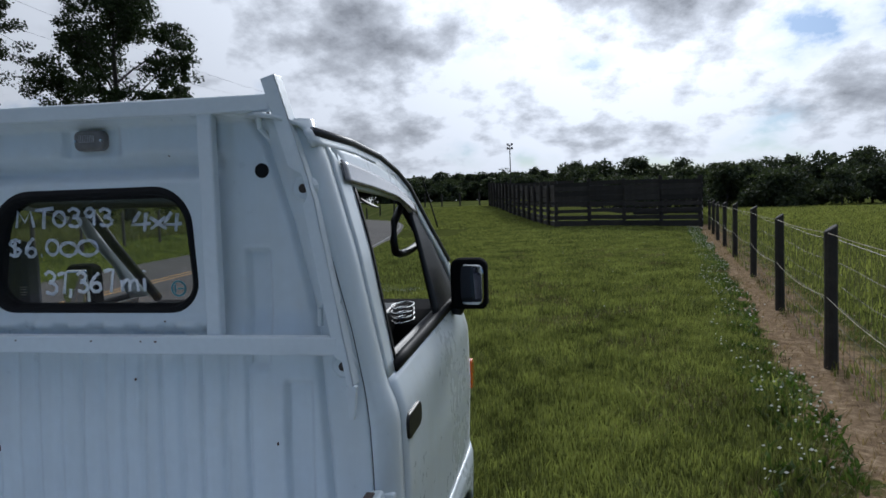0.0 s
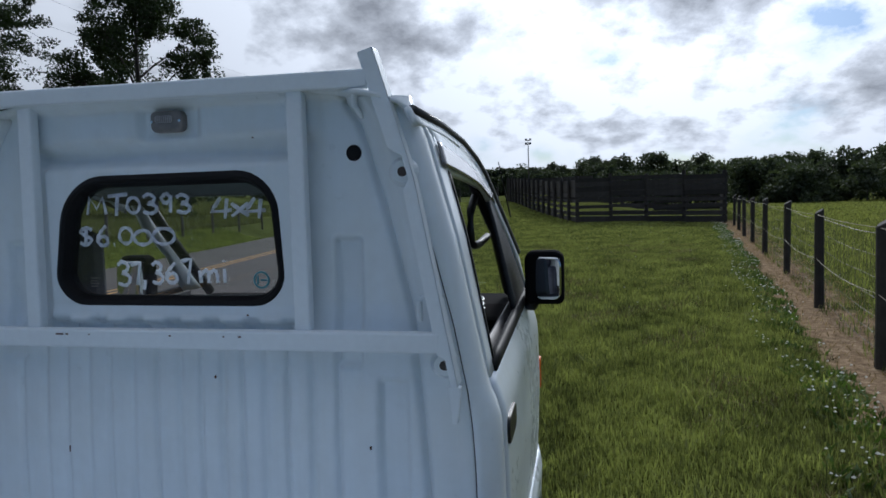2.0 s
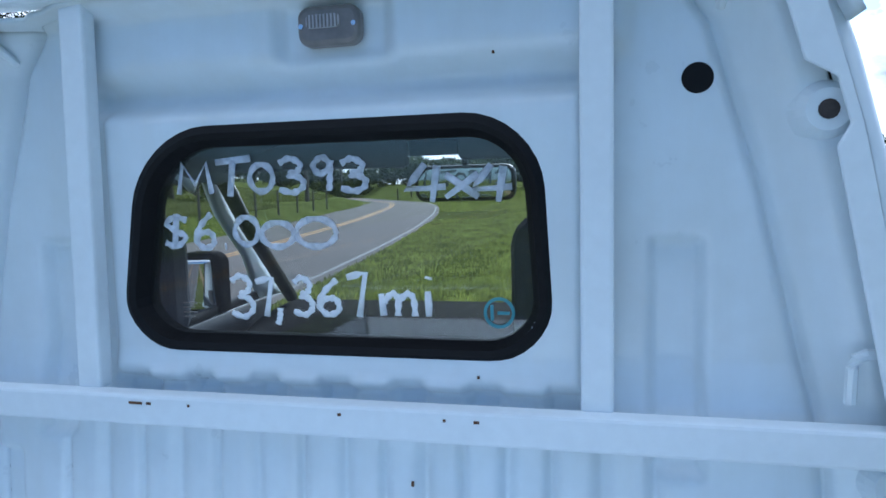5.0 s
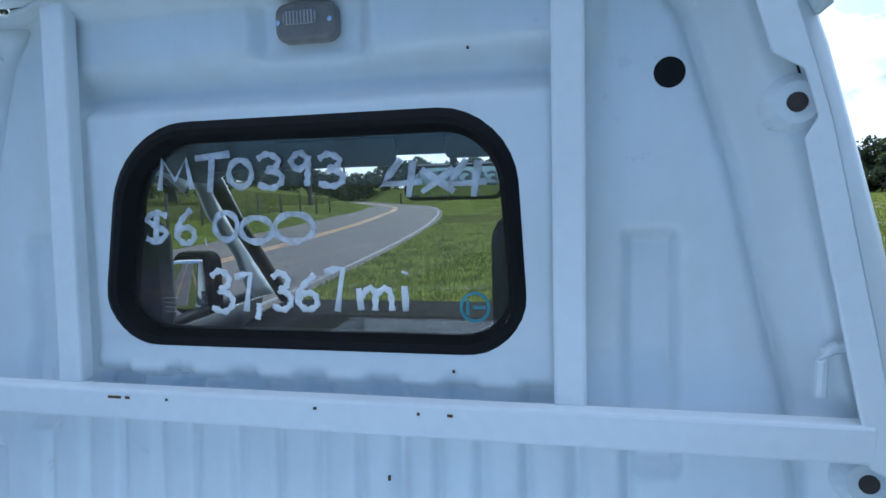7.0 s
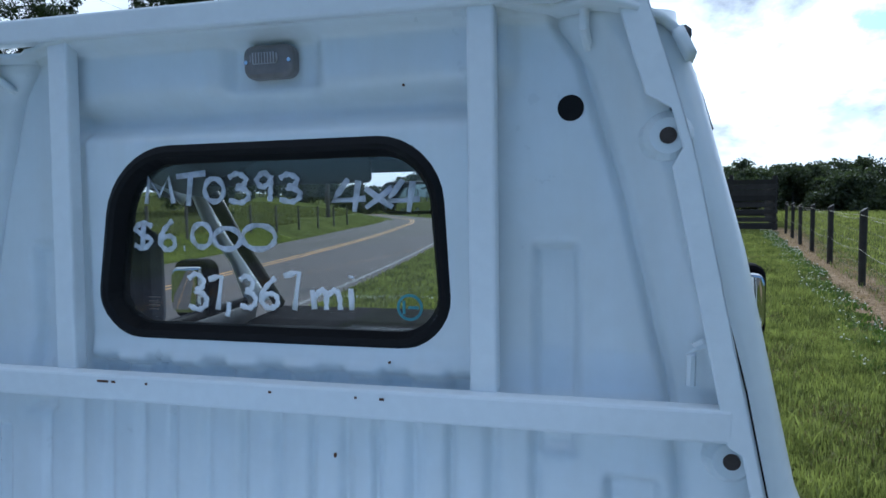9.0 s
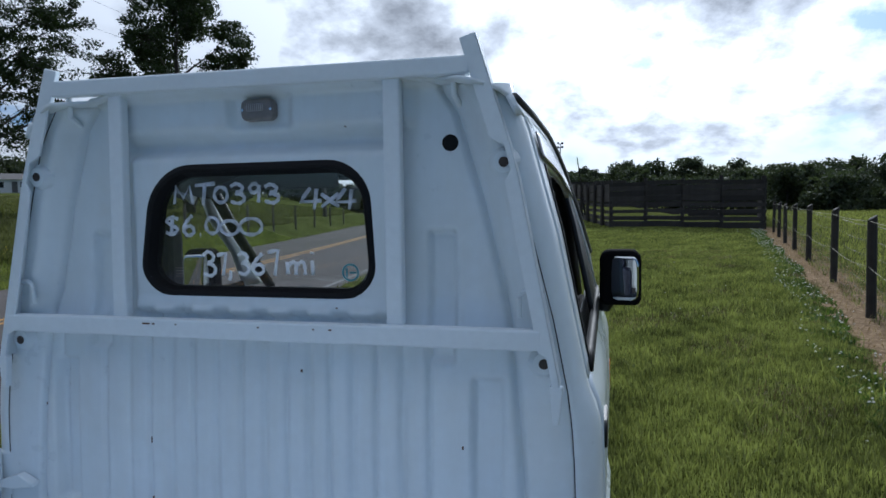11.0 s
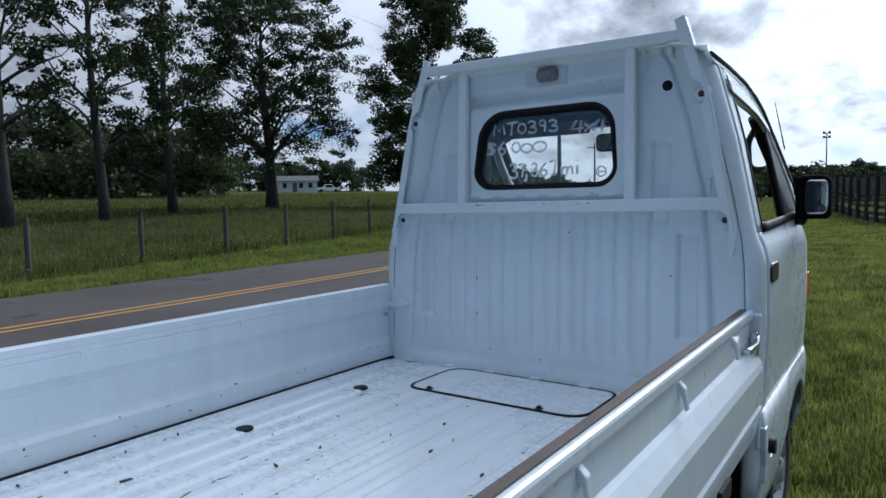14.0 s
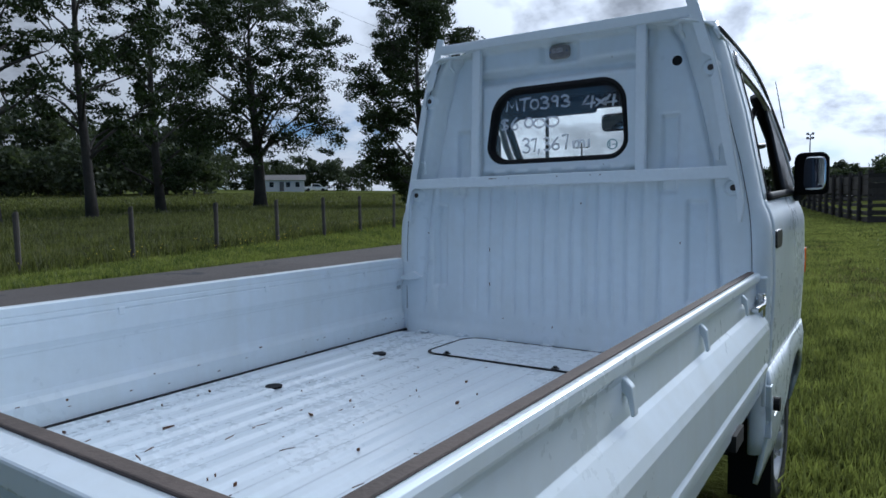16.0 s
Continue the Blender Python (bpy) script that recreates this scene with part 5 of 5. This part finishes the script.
    for v in np.linspace(-1, 1, 15):
        half = (0.040 if s > 0 else 0.050) * (1 - 0.16 * abs(v) ** 7)
        rows.append([(s * mx_ + (0.012 if s > 0 else 0.0) + u * half, 0.7465 + s * u * half * -0.26 + 1.9 * (u * half) ** 2 + 0.03 * v * 0.071, 1.273 + 0.064 * v * (1 - 0.10 * abs(u) ** 7)) for u in np.linspace(-1, 1, 15)])
    part("mirror_glass", sheet(bmesh.new(), rows), mirror_face, mirror, "mirror glass", smooth=True, thick=0.003)
    bm = bmesh.new()
    tube(bm, [(s * 0.71, 0.79, 1.215), (s * 0.69, 0.80, 1.185), (s * 0.665, 0.81, 1.19)], [0.016, 0.022, 0.026], 10)
    part("bracket", bm, black_plastic, mirror, smooth=True)

# roof, windscreen, nose and floor of the cab
rows = []
for y in list(np.linspace(-0.034, 0.45, 14)) + [0.50, 0.54, 0.57]:
    zr = interp(A_LINE, y) - 0.002
    wr = interp(SIDE_W, min(1.70, zr)) + 0.001
    top = interp([(-0.034, 1.7605), (0.25, 1.752), (0.40, 1.735), (0.50, 1.712), (0.57, 1.680)], y)
    row = []
    for u in np.linspace(-1, 1, 61):
        x = u * wr
        q = max(0.0, (abs(x) - 0.44) / (wr - 0.44))
        crown = top - 0.16 * x * x
        edge = crown * math.sqrt(max(0.0, 1 - q * q)) + zr * (1 - math.sqrt(max(0.0, 1 - q * q)))
        row.append((x, y if y > 0 else back_relief(min(abs(x), 0.47), 1.757) - 0.003 + 0.030 * q * q, edge))
    rows.append(row)
roof = part("roof", sheet(bmesh.new(), rows), white, truck, smooth=True, thick=0.008)
part("headliner", sheet(bmesh.new(), [[(u * 0.50, y, 1.690 - 0.06 * smooth_step(0.2, 0.55, y) - 0.10 * abs(u) ** 3) for u in np.linspace(-1, 1, 15)] for y in np.linspace(0.07, 0.56, 8)]), grey_plastic, truck, "dark headliner", smooth=True, thick=0.004)
rows = []
for t in np.linspace(0, 1, 10):
    y, z = 0.57 + 0.53 * t, 1.655 - 0.455 * t
    wz = interp(SIDE_W, z) - 0.045
    rows.append([(u * wz, y + 0.05 * (1 - u * u), z) for u in np.linspace(-1, 1, 17)])
screen = part("windscreen", sheet(bmesh.new(), rows), clear_glass, truck, "clear windscreen", smooth=True)
screen.visible_shadow = False
rows = []
for z, y in ((1.115, 1.12), (0.98, 1.155), (0.8, 1.175), (0.62, 1.185), (0.45, 1.20), (0.3, 1.18)):
    wz = interp(SIDE_W, z) - 0.01
    rows.append([(u * wz, y + 0.05 * (1 - u * u) - 0.20 * abs(u) ** 8, z) for u in np.linspace(-1, 1, 25)])
part("front_panel", sheet(bmesh.new(), rows), white, truck, smooth=True, thick=0.01)
part("cab_floor", boxed(-0.64, 0.64, 0.03, 1.12, 0.44, 0.50), chassis_black, truck)
part("bulkhead", boxed(-0.60, 0.60, 0.06, 0.08, 0.48, 1.20), grey_plastic, truck)

# inside of the cab
part("header_trim", prism(bmesh.new(), [(0.50, 1.70), (0.50, 1.60), (0.535, 1.574), (0.56, 1.576), (0.575, 1.64), (0.56, 1.70)], "x", -0.47, 0.47), dash_black, truck, "dark sun visors and header trim", bevel=0.006)
for s in (-1, 1):
    seat = part("seat", prism(bmesh.new(), [(0.10, 0.62), (0.62, 0.62), (0.64, 0.76), (0.30, 0.80), (0.20, 1.28), (0.10, 1.28)], "x", s * 0.33 - 0.22, s * 0.33 + 0.22), seat_cloth, truck, "dark blue vinyl seat", bevel=0.03)
    part("headrest", prism(bmesh.new(), rounded(-0.545, -0.335, 1.27, 1.475, 0.045, 5) if s < 0 else rounded(0.195, 0.445, 1.27, 1.478, 0.05, 5), "y", 0.13, 0.20), seat_cloth, seat, bevel=0.02)
dash = part("dashboard", prism(bmesh.new(), [(0.78, 0.80), (0.74, 1.02), (0.80, 1.135), (0.92, 1.165), (1.12, 1.175), (1.12, 0.80)], "x", -0.62, 0.62), dash_black, truck, "black dashboard", bevel=0.02)
for k in range(4):
    bm = bmesh.new()
    tube(bm, [(0.50 + 0.035 * math.cos(a), 0.80 + 0.075 * math.sin(a), 1.150 + 0.016 * k) for a in np.linspace(0, 2 * math.pi, 17)], 0.0028, 6, False)
    part("vent_ring", bm, chrome, dash, "thin ring of the dash vent")
bm = bmesh.new()
tube(bm, [(0.545, 0.70, 1.548), (0.542, 0.642, 1.523), (0.54, 0.580, 1.487), (0.54, 0.566, 1.43), (0.54, 0.58, 1.395), (0.54, 0.64, 1.384), (0.543, 0.72, 1.385), (0.548, 0.84, 1.398)], 0.012, 8)
part("assist_grip", bm, black_plastic, truck, "black looped grab handle", smooth=True)
part("instrument_hood", prism(bmesh.new(), [(0.70, 1.08), (0.72, 1.185), (0.86, 1.20), (0.92, 1.14)], "x", 0.19, 0.47), black_plastic, dash, bevel=0.015)
bm = bmesh.new()
cen, tilt = Vector((0.33, 0.56, 1.145)), radians(38)
circle = [cen + Vector((0.185 * math.cos(a), -0.185 * math.sin(a) * math.sin(tilt), 0.185 * math.sin(a) * math.cos(tilt))) for a in np.linspace(0, 2 * math.pi, 33)]
tube(bm, circle, 0.013, 8, False)
wheel_rim = part("steering_wheel", bm, black_plastic, truck, smooth=True)
bm = bmesh.new()
for a in (0.15, math.pi - 0.15, -math.pi / 2):
    tube(bm, [cen, cen + Vector((0.18 * math.cos(a), -0.18 * math.sin(a) * math.sin(tilt), 0.18 * math.sin(a) * math.cos(tilt)))], 0.014, 6)
part("spoke", bm, black_plastic, wheel_rim)
bm = bmesh.new()
tube(bm, [cen, cen + Vector((0, 0.30, -0.25))], 0.03, 8)
part("column", bm, black_plastic, wheel_rim)
inside_mirror = part("inside_mirror", prism(bmesh.new(), rounded(-0.065, 0.150, 1.480, 1.556, 0.022, 4), "y", 0.60, 0.62), black_plastic, truck, "dark inside mirror", bevel=0.006)
part("mirror_glass", prism(bmesh.new(), rounded(-0.056, 0.141, 1.488, 1.548, 0.016, 4), "y", 0.597, 0.601), mirror_face, inside_mirror, "pale mirror glass")
bm = bmesh.new()
tube(bm, [(0.043, 0.612, 1.55), (0.043, 0.60, 1.64)], 0.008, 8)
part("stalk", bm, black_plastic, inside_mirror)
for s in (-1, 1):
    part("sun_visor", prism(bmesh.new(), rounded(s * 0.275 - 0.225, s * 0.275 + 0.225, 1.563 if s > 0 else 1.552, 1.66, 0.012, 4), "y", 0.50, 0.515), grey_plastic, truck, "dark folded sun visor", bevel=0.005)
    bm = bmesh.new()
    tube(bm, [side_pt(0.62, 1.57, s, -0.03), side_pt(0.80, 1.42, s, -0.035), side_pt(1.05, 1.19, s, -0.05)], 0.019, 8)
    part("pillar_trim", bm, black_plastic, truck, "dark inner pillar trim", smooth=True)
bm = bmesh.new()
tube(bm, [(0.628, 0.80, 1.46), (0.612, 0.655, 1.625)], [0.003, 0.0014], 6)
part("antenna", bm, black_plastic, truck, "thin whip antenna")

# ---- load bed ----
BED_Y0, BED_Y1, FLOOR = -1.872, -0.052, 0.665
rows = []
for y in np.linspace(BED_Y0, BED_Y1, 60):
    row = []
    for x in np.linspace(-0.644, 0.640, 241):
        ph = (x / 0.083) % 1.0
        rib = smooth_step(0.10, 0.22, ph) * (1 - smooth_step(0.62, 0.74, ph))
        lid = smooth_step(-0.46, -0.43, y) * (1 - smooth_step(-0.06, -0.04, y)) * smooth_step(-0.39, -0.36, x) * (1 - smooth_step(0.32, 0.35, x))
        edge = smooth_step(-0.09, -0.13, y) * smooth_step(BED_Y0 + 0.02, BED_Y0 + 0.06, y)
        row.append((x, y, FLOOR - 0.006 + 0.006 * float(max(rib * edge, lid))))
    rows.append(row)
bed_floor = part("bed_floor", sheet(bmesh.new(), rows), bed_white, truck, "ribbed white steel bed floor with rust scratches", smooth=True)
for s in (-1, 1):
    part("floor_groove", boxed(*sorted((s * (0.648 if s < 0 else 0.636), s * 0.668)), BED_Y0, BED_Y1 - 0.012, FLOOR - 0.03, FLOOR + 0.0015), black_rubber, bed_floor, "dark gap beside the floor")
    part("corner_filler", boxed(*sorted((s * 0.625, s * 0.690)), -0.058, 0.0, 0.55, 0.945), white, truck, bevel=0.006)
part("bed_underside", boxed(-0.642, 0.638, BED_Y0, BED_Y1 - 0.01, 0.585, 0.648), chassis_black, truck)
# engine lid with its black seal and two turn bolts
lid_out = [(-0.325, -0.395), (0.215, -0.395), (0.292, -0.335), (0.292, -0.135), (0.25, -0.085), (-0.245, -0.085), (-0.325, -0.135)]


def round_off(poly, r, steps=5):
    out = []
    n = len(poly)
    for i in range(n):
        p, a, b = Vector(poly[i]), Vector(poly[i - 1]), Vector(poly[(i + 1) % n])
        da, db = (a - p).normalized(), (b - p).normalized()
        p0, p1 = p + da * r, p + db * r
        for k in range(steps + 1):
            t = k / steps
            q = p0 * (1 - t) ** 2 + p * 2 * t * (1 - t) + p1 * t * t
            out.append((q.x, q.y))
    return out


cx_, cy_ = -0.017, -0.235
lid_a = round_off(rounded(-0.335, 0.298, -0.392, -0.092, (0.07, 0.05, 0.07, 0.05), 6), 0.002, 1)
lid_b = [(cx_ + (x - cx_) * 0.972, cy_ + (y - cy_) * 0.942) for x, y in lid_a]
lid = part("engine_lid", prism(bmesh.new(), lid_b, "z", FLOOR - 0.002, FLOOR + 0.0035), bed_white, truck, "flat white engine access lid")
part("lid_seal", ring(bmesh.new(), lid_a, lid_b, "z", FLOOR - 0.004, FLOOR + 0.005), black_rubber, lid, "black rubber seal", bevel=0.002)
for x, y in ((-0.246, -0.372), (0.151, -0.371)):
    bm = bmesh.new()
    tube(bm, [(x, y, FLOOR), (x, y, FLOOR + 0.006)], 0.013, 12)
    tube(bm, [(x, y, FLOOR + 0.006), (x, y, FLOOR + 0.012)], 0.007, 6)
    part("lid_bolt", bm, black_plastic, lid, "black lid bolt")
for x, y in ((-0.459, -0.472), (-0.46, -0.942)):
    bm = bmesh.new()
    tube(bm, [(x, y, FLOOR - 0.004), (x, y, FLOOR + 0.0015)], 0.024, 22)
    part("drain_plug", bm, black_rubber, bed_floor, "round black drain plug")
# seam, weld lumps and rust chips at the foot of the cab's back
for k in range(7):
    x = -0.55 + 0.18 * k
    part("seam_clip", boxed(x - 0.02, x + 0.02, -0.098, -0.066, FLOOR, FLOOR + 0.006), bed_white, bed_floor, bevel=0.003)


def side_gate(s):
    """A folding side: pressed inner skin, shaped outer skin, top rail."""
    inner = [(0.650, 0.640), (0.650, 0.700), (0.651, 0.724), (0.658, 0.738), (0.662, 0.752), (0.662, 0.846), (0.652, 0.866), (0.652, 0.914), (0.6545, 0.9155), (0.6545, 0.9185), (0.652, 0.920), (0.652, 0.931), (0.6535, 0.932), (0.6535, 0.934), (0.652, 0.935), (0.652, 0.955)]
    outer = [(0.672, 0.957), (0.694, 0.957), (0.698, 0.952), (0.698, 0.925), (0.692, 0.915), (0.672, 0.908), (0.668, 0.900), (0.670, 0.845), (0.676, 0.835), (0.696, 0.805), (0.700, 0.795),
             (0.700, 0.705), (0.690, 0.697), (0.690, 0.690), (0.697, 0.682), (0.697, 0.668), (0.688, 0.660), (0.688, 0.640), (0.682, 0.600), (0.660, 0.600)]
    if s > 0:
        outer[:10] = [(0.664, 0.957), (0.669, 0.955), (0.671, 0.950), (0.671, 0.935), (0.667, 0.928), (0.662, 0.924), (0.660, 0.915), (0.664, 0.858), (0.672, 0.848), (0.694, 0.812)]
    sh = 0.010 if s < 0 else -0.008
    prof = [(s * (x + sh), z) for x, z in inner] + [(s * x, z) for x, z in outer]
    g = part("side_gate", prism(bmesh.new(), prof, "y", BED_Y0 - 0.04, BED_Y1 - 0.012), white, truck, "white folding steel side gate", bevel=0.0025)
    x0, x1 = sorted((s * 0.639, s * 0.657))
    if s > 0:
        part("top_strip", boxed(x0, x1, BED_Y0 - 0.03, BED_Y1 - 0.03, 0.956, 0.9605), brown_strip, g, "worn brown rubber top strip", bevel=0.002)
    for y in (-0.30, -0.78, -1.262, -1.72):
        k = 0.0 if s < 0 else -0.014
        bm = prism(bmesh.new(), [(s * (u + k), v) for u, v in ((0.660, 0.924), (0.676, 0.921), (0.689, 0.908), (0.694, 0.866), (0.688, 0.863), (0.681, 0.892), (0.672, 0.902), (0.660, 0.902))], "y", y - 0.009, y + 0.009)
        part("rope_hook", bm, white, g, "curved white rope hook", bevel=0.003)
    for y in (-0.5, -1.35):
        part("hinge", boxed(*sorted((s * 0.66, s * 0.694)), y - 0.05, y + 0.05, 0.575, 0.615), chassis_black, g)
    part("sticker", boxed(*sorted((s * 0.6965, s * 0.7006)), -1.30, -1.22, 0.712, 0.735), lens_pale, g, "small pale torn sticker")
    # latch at the cab
    bm = boxed(*sorted((s * 0.668, s * 0.690)), -0.20, -0.068, 0.858, 0.872)
    box(bm, *sorted((s * 0.670, s * 0.688)), -0.098, -0.068, 0.83, 0.90)
    latch = part("gate_latch", bm, chrome, g, "dull metal gate latch", bevel=0.003)
    bm = bmesh.new()
    tube(bm, [(s * 0.678, -0.19, 0.866), (s * 0.692, -0.14, 0.874), (s * 0.686, -0.08, 0.884)], 0.006, 8)
    part("lever", bm, chrome, latch)
    return g


gate_l, gate_r = side_gate(-1), side_gate(1)
# inner catch on each corner of the cab
for s in (-1, 1):
    bm = prism(bmesh.new(), [(s * 0.668, 0.880), (s * 0.655, 0.885), (s * 0.600, 0.905), (s * 0.560, 0.886), (s * 0.560, 0.878), (s * 0.62, 0.868), (s * 0.668, 0.868)], "y", -0.082, -0.060)
    part("gate_catch", bm, white, truck, "white pressed gate catch", bevel=0.003)
# tailgate
tail = [(-1.872, 0.64), (-1.872, 0.70), (-1.882, 0.72), (-1.882, 0.90), (-1.879, 0.915), (-1.879, 0.956), (-1.905, 0.957), (-1.930, 0.950), (-1.930, 0.922), (-1.905, 0.912), (-1.905, 0.85), (-1.93, 0.81), (-1.932, 0.70), (-1.92, 0.69), (-1.92, 0.61), (-1.89, 0.60)]
tailgate = part("tailgate", prism(bmesh.new(), tail, "x", -0.645, 0.645), white, truck, "white folding steel tailgate", bevel=0.003)
part("top_strip", boxed(-0.644, 0.644, -1.900, -1.881, 0.956, 0.9608), brown_strip, tailgate, "worn brown rubber top strip", bevel=0.002)
for x in (-0.5, -0.17, 0.17, 0.5):
    bm = prism(bmesh.new(), [(-1.90, 0.918), (-1.922, 0.914), (-1.938, 0.898), (-1.942, 0.862), (-1.935, 0.862), (-1.930, 0.890), (-1.918, 0.900), (-1.90, 0.900)], "x", x - 0.011, x + 0.011)
    part("rope_hook", bm, white, tailgate, "curved white rope hook", bevel=0.003)
# rust chips in the bed
rr = random.Random(77)
for k in range(110):
    x, y = rr.uniform(-0.6, 0.62), -0.45 - 1.38 * rr.random() ** 0.8
    if rr.random() < 0.35:
        x = 0.083 * round(x / 0.083) + 0.02
    l, w = rr.uniform(0.0015, 0.007), rr.uniform(0.0008, 0.0018)
    if rr.random() < 0.2:
        l *= 2.6
    a = rr.uniform(-0.5, 0.5) + (math.pi / 2 if rr.random() < 0.8 else 0)
    o = [(x + math.cos(a) * l * math.cos(t) - math.sin(a) * w * math.sin(t) * rr.uniform(0.6, 1.4), y + math.sin(a) * l * math.cos(t) + math.cos(a) * w * math.sin(t) * rr.uniform(0.6, 1.4)) for t in np.linspace(0, 2 * math.pi, 8)[:-1]]
    part("rust_chip", prism(bmesh.new(), o, "z", FLOOR - 0.005, FLOOR + 0.0012), rust_mark, bed_floor, "brown rust chip")
for k in range(26):
    y, z = -0.03 - 1.5 * rr.random(), rr.uniform(0.675, 0.73)
    part("rust_chip", boxed(-0.664, -0.6595, y, y + rr.uniform(0.002, 0.010), z, z + rr.uniform(0.0012, 0.003)), rust_mark, gate_l, "brown rust chip")
for x, z, h in ((0.437, 1.040, 0.009), (-0.262, 1.00, 0.02), (-0.26, 0.87, 0.018), (0.10, 1.17, 0.008), (-0.55, 1.06, 0.008), (0.34, 0.72, 0.006), (0.0, 0.73, 0.01), (-0.2, 0.745, 0.006), (0.18, 1.30, 0.004), (0.2, 1.66, 0.004)):
    part("paint_chip", boxed(x - 0.0014, x + 0.0014, back_relief(x, z) - 0.0045, back_relief(x, z) + 0.004, z - h / 3, z + h / 3), rust_mark, cab_back, "dark paint chip")
for x, w in ((-0.232, 0.009), (-0.214, 0.003), (-0.16, 0.0015), (0.03, 0.002), (0.15, 0.0015), (0.185, 0.003)):
    part("paint_chip", boxed(x - w, x + w, -0.0840, -0.0825, 1.2635, 1.2665), rust_mark, rack, "dark paint chip")

# ---- running gear ----
for s in (-1, 1):
    part("chassis_rail", boxed(*sorted((s * 0.30, s * 0.38)), -1.85, 1.05, 0.40, 0.50), chassis_black, truck)
for y in (-1.6, -1.0, -0.35, 0.1):
    part("cross_member", boxed(-0.62, 0.62, y - 0.04, y + 0.04, 0.49, 0.59), chassis_black, truck)
R, DROP = 0.268, -0.055
for s in (-1, 1):
    for y in (0.71, -1.20):
        xo = s * 0.655
        wheel = new("wheel")
        wheel.parent = truck
        bm = bmesh.new()
        prof = [(xo - s * 0.135, 0.17), (xo - s * 0.14, 0.24), (xo - s * 0.12, R - 0.006), (xo - s * 0.075, R), (xo - s * 0.03, R - 0.006), (xo - s * 0.004, 0.235), (xo - s * 0.008, 0.19), (xo - s * 0.02, 0.165)]
        n = 40
        rings = [[bm.verts.new((x, y + q * math.cos(2 * math.pi * k / n), R + DROP + q * math.sin(2 * math.pi * k / n))) for k in range(n)] for x, q in prof]
        for r0, r1 in zip(rings, rings[1:] + rings[:1]):
            for k in range(n):
                bm.faces.new((r0[k], r0[(k + 1) % n], r1[(k + 1) % n], r1[k]))
        part("tyre", bm, tyre_rubber, wheel, "worn black tyre", smooth=True)
        bm = bmesh.new()
        prof = [(xo - s * 0.012, 0.168), (xo - s * 0.018, 0.150), (xo - s * 0.045, 0.140), (xo - s * 0.040, 0.105), (xo - s * 0.020, 0.085), (xo - s * 0.018, 0.055), (xo - s * 0.002, 0.045), (xo - s * 0.002, 0.002)]
        rings = [[bm.verts.new((x, y + q * math.cos(2 * math.pi * k / n), R + DROP + q * math.sin(2 * math.pi * k / n))) for k in range(n)] for x, q in prof]
        for r0, r1 in zip(rings, rings[1:]):
            for k in range(n):
                bm.faces.new((r0[k], r0[(k + 1) % n], r1[(k + 1) % n], r1[k]))
        part("rim", bm, steel_wheel, wheel, "silver steel rim", smooth=True)
        for k in range(4):
            a = math.pi / 4 + k * math.pi / 2
            bm = bmesh.new()
            tube(bm, [(xo - s * 0.03, y + 0.07 * math.cos(a), R + DROP + 0.07 * math.sin(a)), (xo - s * 0.002, y + 0.07 * math.cos(a), R + DROP + 0.07 * math.sin(a))], 0.011, 6)
            part("wheel_nut", bm, chrome, wheel)
for y in (0.71, -1.20):
    bm = bmesh.new()
    tube(bm, [(-0.58, y, R + DROP), (0.58, y, R + DROP)], 0.045, 10)
    part("axle", bm, chassis_black, truck)
    for s in (-1, 1):
        part("wheel_well", sheet(bmesh.new(), [[(s * xx, y + 0.315 * math.cos(a), R + DROP + 0.315 * math.sin(a)) for a in np.linspace(0.0, math.pi, 15)] for xx in (0.40, 0.645)]), chassis_black, truck, smooth=True)
for s in (-1, 1):
    part("mud_flap", boxed(*sorted((s * 0.53, s * 0.67)), 0.27, 0.28, 0.12, 0.46), black_rubber, truck, "black rubber mud flap")
    part("gate_prop", prism(bmesh.new(), [(-0.050, 0.615), (-0.012, 0.615), (-0.004, 0.56), (-0.012, 0.49), (-0.026, 0.45), (-0.040, 0.45), (-0.034, 0.50), (-0.046, 0.55)], "x", s * 0.686, s * 0.706), white, truck, "white pressed bracket below the bed corner", bevel=0.004)
    bm = bmesh.new()
    tube(bm, [(s * 0.66, 0.022, 0.545), (s * 0.722, 0.022, 0.545)], 0.022, 14)
    part("rubber_stop", bm, black_rubber, truck, "round black rubber stop")
part("front_bumper", boxed(-0.64, 0.64, 1.17, 1.25, 0.32, 0.52), white, truck, bevel=0.03)
for s in (-1, 1):
    part("headlight", prism(bmesh.new(), rounded(s * 0.48 - 0.12, s * 0.48 + 0.12, 0.68, 0.84, 0.04, 4), "y", 1.17, 1.215), lens_pale, truck, "clear headlight", bevel=0.01)
